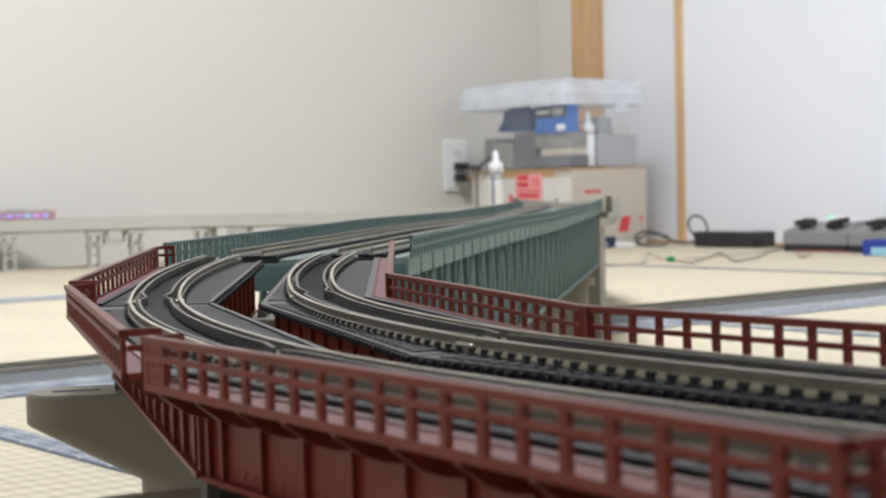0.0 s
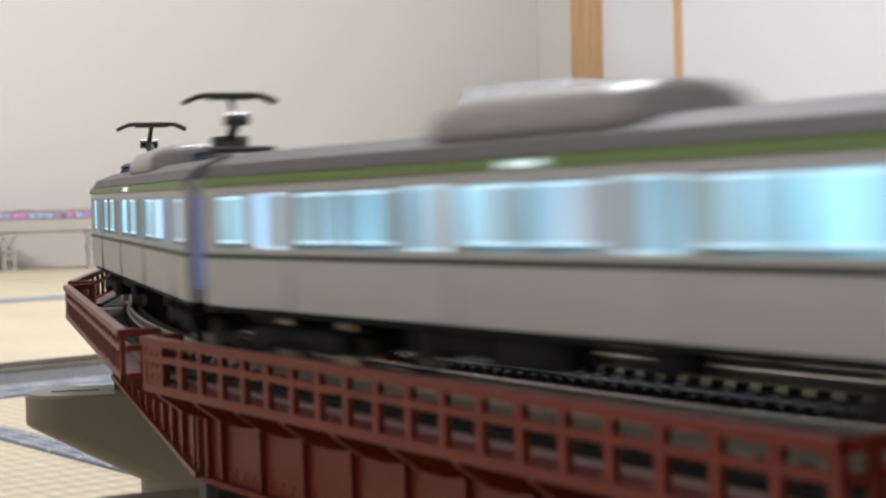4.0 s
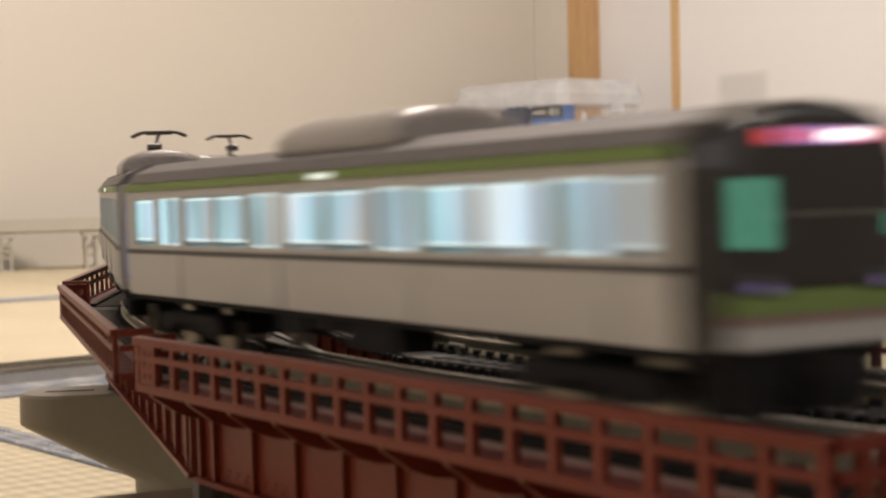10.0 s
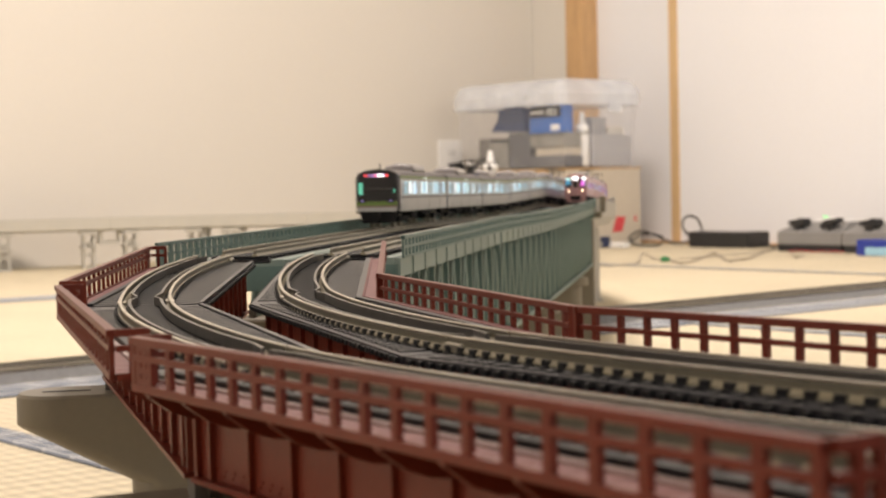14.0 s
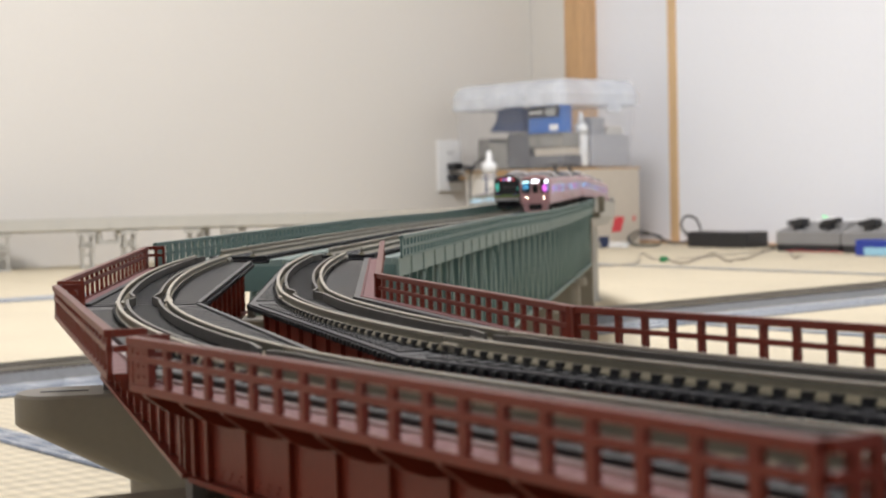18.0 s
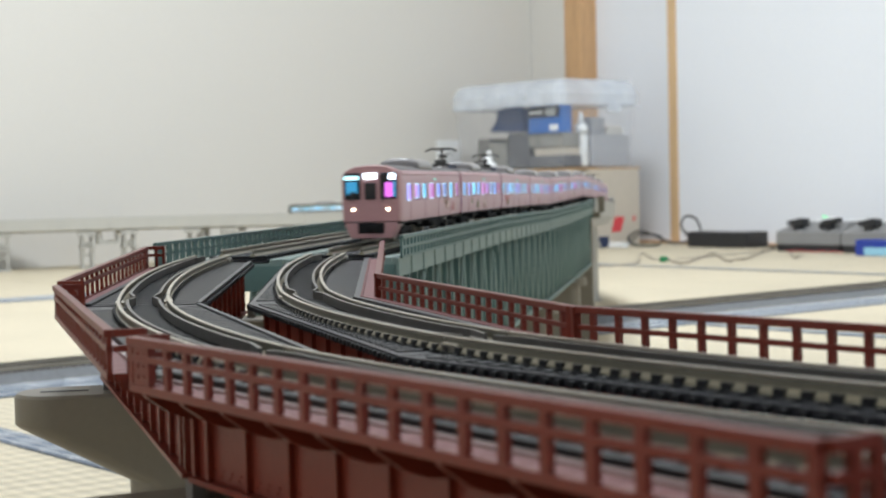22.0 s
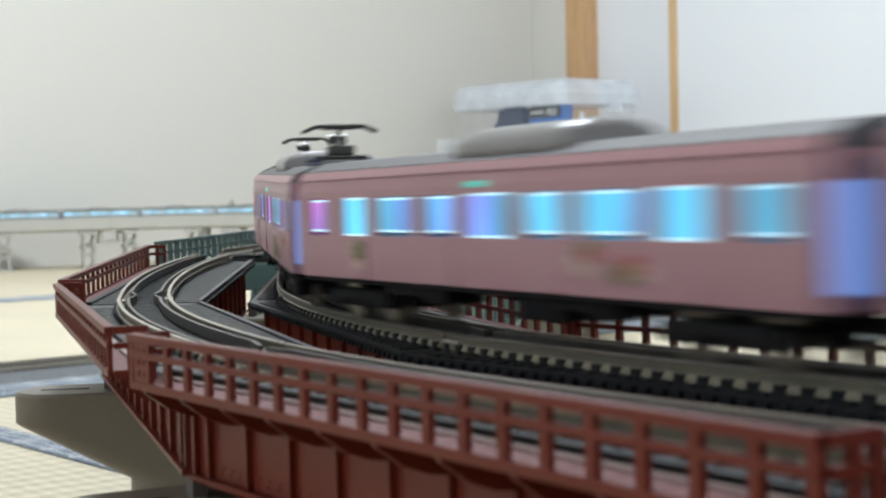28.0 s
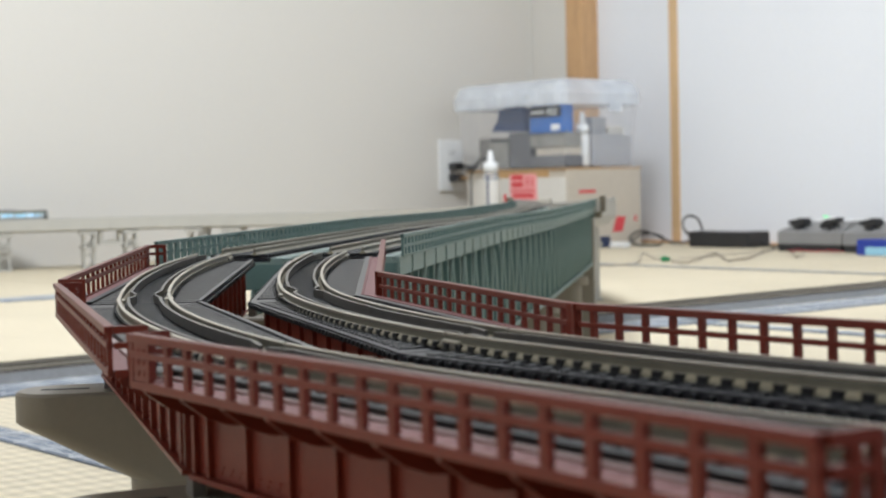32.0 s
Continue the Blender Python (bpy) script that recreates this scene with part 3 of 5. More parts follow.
def green_span(s0, s1, off, side, lead=0.0):
    m, length = frame_at(s0, s1, off)
    b = thing("truss_bridge_span", "dull green plastic model deck-truss span with a handrail", "model bridge", "green truss spans")
    b.matrix_basis = m
    half = length / 2 - 0.0006
    xr = side * 0.0168
    railing(b, xr, half + lead / 2, int(round((length + lead) / 0.0062)), 0.0034, 0.0066, GREEN, 0.0036 if side < 0 else 0.0021, False, mid=-lead / 2)
    part("deck_plate", box(-0.0092, 0.0092, -half, half, -0.0040, -0.0031), SLATE, b, "dark slate-grey deck plate")
    lay_track(b, s0 + 0.0004, s1 - 0.0004, off, False)
    for g in (-1, 1):
        x0, x1 = sorted((g * 0.0098, g * 0.0138))
        part("deck_edge", box(x0, x1, -half, half, -0.0046, -0.0030, 0.0002), GREEN_PALE, b, "pale green deck edge")
        part("deck_beam", box(g * 0.0150 - 0.0006, g * 0.0150 + 0.0006, -half, half, -0.0088, -0.0032), GREEN_PALE, b, "pale green side beam")
        stud = mesh_of("beam_stiffener", box(-0.0010, 0.0010, -0.0004, 0.0004, -0.0088, -0.0032), GREEN_PALE)
        n = max(2, int(length / 0.021))
        for i in range(n + 1):
            ob = part("beam_stiffener", stud, None, b)
            ob.location = (g * 0.0150, -half + 0.0005 + i * (2 * half - 0.001) / n, 0)
        x = g * 0.0125
        lo, hi = -0.0520, -0.0090
        part("bottom_chord", box(x - 0.0014, x + 0.0014, -half, half, lo, lo + 0.0026, 0.0002), GREEN, b)
        part("top_chord", box(x - 0.0012, x + 0.0012, -half, half, hi, hi + 0.002, 0.0002), GREEN, b)
        up = mesh_of("upright", box(-0.0008, 0.0008, -0.0008, 0.0008, lo + 0.0026, hi), GREEN)
        k = max(2, int(round(length / 0.0155)))
        for i in range(k + 1):
            ob = part("upright", up, None, b)
            ob.location = (x, -half + 0.001 + i * (2 * half - 0.002) / k, 0)
        step = (2 * half - 0.002) / k
        dm = [mesh_of("diagonal", tube([(0, -step / 2, lo + 0.002), (0, step / 2, hi)] if q else [(0, step / 2, lo + 0.002), (0, -step / 2, hi)], 0.0007, 6), GREEN_PALE) for q in (0, 1)]
        for i in range(k):
            ob = part("diagonal", dm[i % 2], None, b)
            ob.location = (x, -half + 0.001 + (i + 0.5) * step, 0)
    part("end_beam", box(-0.0152, 0.0152, -half, -half + 0.002, -0.0125, -0.0050), GREEN, b)
    part("end_edge", box(-0.0152, 0.0152, -half, -half + 0.0035, -0.0050, -0.0042), GREEN_PALE, b, "pale green end strip")
    part("end_beam", box(-0.0152, 0.0152, half - 0.002, half, -0.0125, -0.0042), GREEN, b)
    for i in range(4):
        y = -half + (i + 0.5) * half / 2
        part("cross_beam", box(-0.0150, 0.0150, y - 0.0008, y + 0.0008, -0.0085, -0.0042), GREEN, b)
    return b


g0 = GREEN_0
for length in (0.248, 0.248, 0.248, 0.144):
    green_span(g0 + 0.0003, g0 + length - 0.0003, OUTER, -1, 0.025 if g0 == GREEN_0 else 0.0)
    green_span(g0 + 0.0003, g0 + length - 0.0003, INNER, 1)
    g0 += length


# ---- piers ----
def stadium(half, r, n=18):
    pts = [(half - r + r * math.cos(a), r * math.sin(a)) for a in np.linspace(-math.pi / 2, math.pi / 2, n)]
    return pts + [(-x, -y) for x, y in pts]


def hammer_pier(s, top, name_label):
    p, h = on_line(s)
    z1 = p.z + top
    pier = thing("bridge_pier", name_label, "model pier", "hammerhead piers")
    pier.matrix_basis = Matrix.Translation((p.x, p.y, 0)) @ Matrix.Rotation(-h, 4, "Z")
    bm = bmesh.new()
    half, r = 0.0430, 0.0085
    levels = [(z1, half - 0.0006, r - 0.0006), (z1 - 0.0006, half, r), (z1 - 0.0062, half, r), (z1 - 0.0070, half - 0.001, r), (z1 - 0.0185, 0.0205, r - 0.0005), (0.006, 0.0185, r - 0.0008), (0.0058, 0.024, r + 0.004), (0.0, 0.024, r + 0.004)]
    rings = [[bm.verts.new((x, y, z)) for x, y in stadium(a, b)] for z, a, b in levels]
    k = len(rings[0])
    for r0, r1 in zip(rings, rings[1:]):
        for i in range(k):
            bm.faces.new((r0[i], r0[(i + 1) % k], r1[(i + 1) % k], r1[i]))
    bm.faces.new(rings[0])
    bm.faces.new(rings[-1][::-1])
    bmesh.ops.recalc_face_normals(bm, faces=bm.faces)
    for f in bm.faces:
        f.smooth = len(f.verts) == 4
    for e in bm.edges:
        e.smooth = e.calc_face_angle(0) < radians(38)
    part("pier_body", bm, PIER, pier, "flared grey-beige pier with rounded ends")
    for g in (-1, 1):
        slot = part("slot", box(-0.0048, 0.0048, -0.0006, 0.0006, z1 - 0.0002, z1 + 0.00015), SLATE, pier, "narrow dark slot")
        slot.location = (g * 0.0330, 0.0, 0)
    for off in (OUTER, INNER):
        for g in (-1, 1):
            part("bearing", box(off + g * 0.0078 - 0.0009, off + g * 0.0078 + 0.0009, -0.0016, 0.0016, z1, z1 + (-0.0166 - top)), UNDERSIDE, pier, "small dark bearing")
    return pier


for j in (0, 1, 2, 3, 4):
    hammer_pier(j * JOINT + (0.012 if j == 4 else 0.010 if j == 0 else 0), -0.0190 if j > 1 else -0.0168, "grey-beige plastic hammerhead pier on the tatami")


def block_pier(s, top):
    p, h = on_line(s)
    z1 = p.z + top
    pier = thing("bridge_pier", "plain grey-beige plastic block pier under the green truss", "model pier", "block piers")
    pier.matrix_basis = Matrix.Translation((p.x, p.y, 0)) @ Matrix.Rotation(-h, 4, "Z")
    part("cap", prism(stadium(0.036, 0.010), z1 - 0.006, z1, "z"), PIER, pier)
    part("column", prism(stadium(0.031, 0.008), 0.0, z1 - 0.006, "z"), PIER, pier)
    return pier


for k in (1, 2, 3):
    block_pier(GREEN_0 + 0.248 * k, -0.0521)
END_S = GREEN_0 + GREEN_LEN
p, h = on_line(END_S + 0.012)
abut = thing("bridge_abutment", "tall grey-beige plastic end pier where truss meets viaduct", "model pier")
abut.matrix_basis = Matrix.Translation((p.x, p.y, 0)) @ Matrix.Rotation(-h, 4, "Z")
part("column", box(-0.036, 0.031, -0.0105, 0.008, 0, p.z - 0.012, 0.001), PIER, abut)
part("cap", box(-0.040, 0.038, -0.0115, 0.010, p.z - 0.012, p.z - 0.0072, 0.0006), PIER, abut)
for g in (-1, 1):
    part("parapet_post", box(g * 0.039 - 0.0025, g * 0.039 + 0.0025, -0.0105, 0.0015, p.z - 0.0072, p.z + 0.006, 0.0005), PIER, abut)


# ---- viaduct ----
def viaduct(s0, s1):
    m, length = frame_at(s0, s1, 0)
    v = thing("viaduct_section", "pale concrete-grey plastic double-track viaduct with solid parapets", "model viaduct", "viaduct sections")
    v.matrix_basis = m
    g = 0.0003
    rise = 0.005 if s0 > END_S + 0.3 else 0.0
    world_part("deck", swept([(-0.034, -0.0072), (-0.034, -0.010), (-0.026, -0.0185 + rise), (0.026, -0.0185 + rise), (0.034, -0.010), (0.034, -0.0072)], s0 + g, s1 - g, 0, 0.02), CONCRETE, v)
    for k in (-1, 1):
        world_part("parapet", swept(rect(*sorted((k * 0.0322, k * 0.034)), -0.0072, 0.0042 + rise), s0 + g, s1 - g, 0, 0.02), CONCRETE, v, "pale grey parapet")
    for off in (OUTER, INNER):
        world_part("track_bed", swept([(-0.0125, -0.0072), (-0.0095, -0.0026), (0.0095, -0.0026), (0.0125, -0.0072)], s0 + g, s1 - g, off, 0.02), BALLAST, v, "grey ballasted track bed")
        for k in (-1, 1):
            world_part("rail", swept([(x + k * 0.00485, z) for x, z in rect(-0.0004, 0.0004, -0.0026, 0)], s0 + g, s1 - g, off, 0.02), RAIL, v)
    return v


def hanging_frame(s, top):
    """A little open frame under the joint of two viaduct sections."""
    p, h = on_line(s)
    z1 = p.z + top
    fr = thing("joint_frame", "pale grey plastic frame hung under a viaduct joint", "model frame", "viaduct joint frames")
    fr.matrix_basis = Matrix.Translation((p.x, p.y, 0)) @ Matrix.Rotation(-h, 4, "Z")
    for k in (-1, 1):
        x0, x1 = sorted((k * 0.0215, k * 0.0265))
        part("frame_side", box(x0, x1, -0.019, -0.015, z1 - 0.024, z1), CONCRETE, fr)
        part("frame_side", box(x0, x1, 0.015, 0.019, z1 - 0.024, z1), CONCRETE, fr)
        part("frame_bottom", box(x0, x1, -0.015, 0.015, z1 - 0.024, z1 - 0.018), CONCRETE, fr)
    part("frame_web", box(-0.0215, 0.0215, 0.012, 0.018, z1 - 0.020, z1), CONCRETE, fr)
    return fr


def ladder_pier(s, shift, top=-0.0185):
    p, h = on_line(s + shift)
    z1 = p.z + top
    pier = thing("viaduct_pier", "pale grey plastic ladder-frame viaduct pier", "model pier", "viaduct piers")
    pier.matrix_basis = Matrix.Translation((p.x, p.y, 0)) @ Matrix.Rotation(-h, 4, "Z")
    part("cap_beam", box(-0.032, 0.032, -0.015, 0.015, z1 - 0.006, z1, 0.0006), CONCRETE, pier)
    part("ledge", box(-0.030, 0.030, -0.0135, 0.0135, z1 - 0.029, z1 - 0.026, 0.0004), CONCRETE, pier)
    for k in (-1, 1):
        for q in (-1, 1):
            part("leg", box(k * 0.024 - 0.0025, k * 0.024 + 0.0025, q * 0.0085 - 0.0022, q * 0.0085 + 0.0022, 0.003, z1 - 0.008), CONCRETE, pier)
        for f in (0.35, 0.68):
            part("brace", box(k * 0.024 - 0.002, k * 0.024 + 0.002, -0.0065, 0.0065, z1 * f - 0.0015, z1 * f + 0.0015), CONCRETE, pier)
        part("foot", box(k * 0.024 - 0.005, k * 0.024 + 0.005, -0.0135, 0.0135, 0, 0.003), CONCRETE, pier)
    part("tie_beam", box(-0.0215, 0.0215, -0.003, 0.003, z1 * 0.62, z1 * 0.62 + 0.004), CONCRETE, pier)
    return pier


s = END_S + 0.0012
stop = float(LINE[-1, 0]) - 0.01
first = 0.121
while s < stop - 0.05:
    e = min(s + first, stop)
    first = 0.215 if 3.37 < e < 3.40 else 0.186
    viaduct(s, e)
    if END_S + 0.35 < e < stop - 0.1:
        rise = 0.005 if e > END_S + 0.45 else 0.0
        ladder_pier(e, -0.036, -0.0185 + rise)
        ladder_pier(e, 0.036, -0.0185 + rise)
        hanging_frame(e, -0.0185 + rise)
    s = e
s = -0.0012
while s > -LEGS[0][0] + 0.1:
    viaduct(s - 0.248, s)
    ladder_pier(s, -0.06)
    ladder_pier(s, -0.19)
    s -= 0.248


# ---- trains ----
SILVER = shader("silver_paint", (0.41, 0.40, 0.38), 0.42, 0.28, vary=0.04, grain=500, coarse=25, object_space=True)
ROOF_GREY = shader("roof_grey", (0.11, 0.10, 0.10), 0.6, vary=0.08, grain=500, coarse=40, object_space=True)
# Darker copy of the cooler grey: shade on its ends put into colour
COOLER_END = shader("cooler_end_shade", (0.19, 0.172, 0.168), 0.6, vary=0.25, grain=900, coarse=200, object_space=True)
COOLER_GREY = shader("cooler_grey", (0.30, 0.285, 0.275), 0.32, vary=0.08, grain=500, coarse=40, object_space=True)
PINK = shader("pink_paint", (0.47, 0.26, 0.275), 0.35, vary=0.05, grain=500, coarse=25, object_space=True)
PINK_DARK = shader("pink_front_paint", (0.42, 0.22, 0.215), 0.35, vary=0.06, grain=500, coarse=25, object_space=True)
LEAF = shader("leaf_green_stripe", (0.12, 0.19, 0.04), 0.45, vary=0.05, grain=600, object_space=True)
APRON_BROWN = shader("apron_reflection", (0.22, 0.14, 0.12), 0.45, vary=0.08, grain=600, object_space=True)
LINE_DARK = shader("dark_waist_line", (0.05, 0.05, 0.05), 0.5, vary=0.1, grain=600, object_space=True)
BLACK = shader("black_gloss", (0.012, 0.012, 0.014), 0.15, vary=0.1, grain=600, object_space=True)
UNDER = shader("underframe_black", (0.013, 0.012, 0.012), 0.8, spec=0.15, vary=0.35, grain=900, coarse=120, object_space=True)
STEEL_DARK = shader("pantograph_metal", (0.09, 0.085, 0.08), 0.4, 0.6, vary=0.2, grain=900, object_space=True)
GANGWAY = shader("gangway_rubber", (0.10, 0.11, 0.15), 0.7, vary=0.1, grain=900, object_space=True)
END_LIT = glow("blue_lit_end_wall", (0.30, 0.46, 0.95), 0.20, (0.2, 0.2, 0.25))
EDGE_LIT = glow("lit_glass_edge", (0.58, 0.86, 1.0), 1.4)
END_VIOLET = glow("violet_lit_end_wall", (0.27, 0.42, 1.0), 0.62, (0.2, 0.2, 0.25))
CYAN_LIT = lit_windows("cyan_lit_window", [(0.28, 0.47, 0.56), (0.25, 0.56, 0.76), (0.30, 0.74, 0.95), (0.36, 0.66, 0.98), (0.40, 0.54, 0.64)], 1.12, 0.0)
VIOLET_LIT = lit_windows("violet_lit_window", [(0.70, 0.16, 0.74), (0.36, 0.28, 1.0), (0.20, 0.33, 1.0), (0.12, 0.46, 1.0), (0.12, 0.60, 0.92)], 0.95, 3.7)
WHITE_LAMP = glow("white_lamp", (0.78, 0.90, 1.0), 4.5)
SIDE_LAMP = glow("side_sign_lamp", (0.75, 0.95, 0.95), 1.2)
WARM_LAMP = glow("warm_headlamp", (1.0, 0.88, 0.66), 9.0)
RED_LAMP = glow("red_tail_lamp", (1.0, 0.08, 0.10), 1.3)
SIGN_LAMP = glow("violet_sign", (0.60, 0.36, 0.95), 1.1)
CAB_CYAN = glow("cyan_cab_light", (0.07, 0.62, 0.47), 0.9)
SIGN_CYAN = glow("cyan_white_sign", (0.55, 0.95, 1.0), 2.0)
CAB_BLUE = glow("blue_cab_light", (0.05, 0.40, 0.72), 0.8)
CAB_PINK = glow("magenta_cab_light", (0.85, 0.16, 0.85), 1.3)
BLUE_SPOT = glow("blue_spot", (0.45, 0.40, 1.0), 0.5)

FLOWER_RED = shader("red_flower_print", (0.40, 0.05, 0.05), 0.4, vary=0.1, grain=900, object_space=True)
FLOWER_GREEN = shader("green_leaf_print", (0.16, 0.17, 0.05), 0.4, vary=0.1, grain=900, object_space=True)
FLOWER_PALE = shader("pale_flower_print", (0.58, 0.42, 0.36), 0.4, vary=0.1, grain=900, object_space=True)
PITCH, BODY_HALF = 0.1348, 0.0650
BODY_LIFT = {"green": 0.0007, "pink": 0.0004}
SHELL = [(0.0096, 0.0062), (0.0098, 0.0095), (0.0098, 0.0195), (0.0095, 0.0213), (0.0085, 0.0228), (0.0052, 0.0241), (0.0, 0.0246)]
SHELL = SHELL + [(-x, z) for x, z in SHELL[-2::-1]]
MESHES = {}


def shared(key, make):
    if key not in MESHES:
        MESHES[key] = make()
    return MESHES[key]


def put(name, key, make, parent, loc=(0, 0, 0), label=""):
    ob = part(name, shared(key, make), None, parent, label)
    ob.location = loc
    return ob


def shell_bm(y0, y1, lower, upper):
    """The part of the body between two heights, as a solid length of the cross-section."""
    pts = [(x, min(max(z, lower), upper)) for x, z in SHELL]
    out = []
    for q in pts:
        if not out or abs(q[0] - out[-1][0]) + abs(q[1] - out[-1][1]) > 1e-6:
            out.append(q)
    return prism(out, y0, y1)


def bogie(car, y, key):
    b = put("bogie", key + "frame", lambda: mesh_of("bogie", box(-0.0075, 0.0075, -0.0095, 0.0095, 0.0022, 0.0048, 0.0005), UNDER), car, (0, y, 0), "black bogie frame")
    for k in (-1, 1):
        side = put("side_frame", key + "side", lambda: mesh_of("side_frame", prism([(-0.0115, 0.0028), (-0.0085, 0.0022), (-0.003, 0.0034), (0.003, 0.0034), (0.0085, 0.0022), (0.0115, 0.0028), (0.010, 0.0046), (-0.010, 0.0046)], -0.0005, 0.0005, "x"), UNDER), b, (k * 0.0078, 0, 0))
        for q in (-1, 1):
            w = put("wheel", key + "wheel", lambda: mesh_of("wheel", prism([(0.0028 * math.cos(a), 0.0028 + 0.0028 * math.sin(a)) for a in np.linspace(0, 2 * math.pi, 15)[:-1]], -0.0008, 0.0008, "x"), RAIL), b, (k * 0.0047, q * 0.007, 0), "dull metal wheel")
    return b


def pantograph(car, y, flip, drop=0.0):
    """A raised single-arm pantograph over its roof frame; drop lowers its head."""
    f = -1 if flip else 1
    tag = "%d%.4f" % (f, drop)
    knee, head = 0.0296 - drop * 0.4, 0.0331 - drop
    base = put("pantograph_base", "panto_base", lambda: mesh_of("pantograph_base", box(-0.0046, 0.0046, -0.0055, 0.0055, 0.0252, 0.0259, 0.0003), STEEL_DARK), car, (0, y, 0), "dark metal roof frame")
    for k in (-1, 1):
        for q in (-1, 1):
            put("insulator", "panto_ins%d%d" % (k, q), lambda: mesh_of("insulator", lathe([(0.0008, 0.0236), (0.0012, 0.0244), (0.0008, 0.0248), (0.0012, 0.0252), (0.0007, 0.0256)], 8), GANGWAY), base, (k * 0.0042, q * 0.0045, 0))
    put("drive_box", "panto_box%d" % f, lambda: mesh_of("drive_box", box(-0.0024, 0.0024, *sorted((-0.0052 * f, -0.0018 * f)), 0.0259, 0.0276, 0.0004), STEEL_DARK), base)
    put("lower_arm", "panto_low" + tag, lambda: mesh_of("lower_arm", tube([(0, -0.0032 * f, 0.0268), (0, 0.0026 * f, knee)], 0.0008, 8), STEEL_DARK), base)
    put("knuckle", "panto_knee" + tag, lambda: mesh_of("knuckle", tube([(-0.0016, 0.0026 * f, knee), (0.0016, 0.0026 * f, knee)], 0.0009, 8), STEEL_DARK), base)
    put("upper_arm", "panto_up" + tag, lambda: mesh_of("upper_arm", tube([(0, 0.0026 * f, knee), (0, -0.0022 * f, head - 0.0003)], 0.00045, 6), STEEL_DARK), base)
    for q in (-0.0009, 0.0009):
        put("collector", "panto_col%s%.4f" % (tag, q), lambda: mesh_of("collector", tube([(x, -0.0022 * f + q, head - 0.0016 * max(0, abs(x) / 0.0064 - 0.62) ** 1.2 * 2) for x in np.linspace(-0.0064, 0.0064, 13)], 0.0004, 6), STEEL_DARK), base)
    put("collector_frame", "panto_fr" + tag, lambda: mesh_of("collector_frame", box(-0.003, 0.003, *sorted((-0.0022 * f - 0.0009, -0.0022 * f + 0.0009)), head - 0.0006, head - 0.0002), STEEL_DARK), base)
    return base


def underframe(car, key, seed):
    rnd = random.Random(seed)
    y = -0.027
    while y < 0.026:
        w = rnd.choice((0.006, 0.009, 0.013))
        d = rnd.choice((0.0026, 0.0034, 0.0042))
        for k in (-1, 1):
            if rnd.random() < 0.62:
                part("equipment_box", box(*sorted((k * 0.0035, k * 0.0086)), y, y + w - 0.0012, d, 0.0060, 0.0003), UNDER, car)
        y += w
    part("floor_pan", box(-0.0092, 0.0092, -BODY_HALF + 0.001, BODY_HALF - 0.001, 0.0055, 0.0062), UNDER, car)


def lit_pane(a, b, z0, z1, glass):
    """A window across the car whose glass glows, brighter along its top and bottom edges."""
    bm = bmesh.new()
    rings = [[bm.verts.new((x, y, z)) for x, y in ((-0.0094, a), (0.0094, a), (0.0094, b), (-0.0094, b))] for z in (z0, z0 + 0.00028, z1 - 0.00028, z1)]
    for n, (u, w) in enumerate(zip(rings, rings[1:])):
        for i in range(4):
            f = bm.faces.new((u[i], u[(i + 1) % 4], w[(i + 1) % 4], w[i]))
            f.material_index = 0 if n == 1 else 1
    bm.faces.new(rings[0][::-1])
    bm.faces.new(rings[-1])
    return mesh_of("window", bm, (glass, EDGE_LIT))


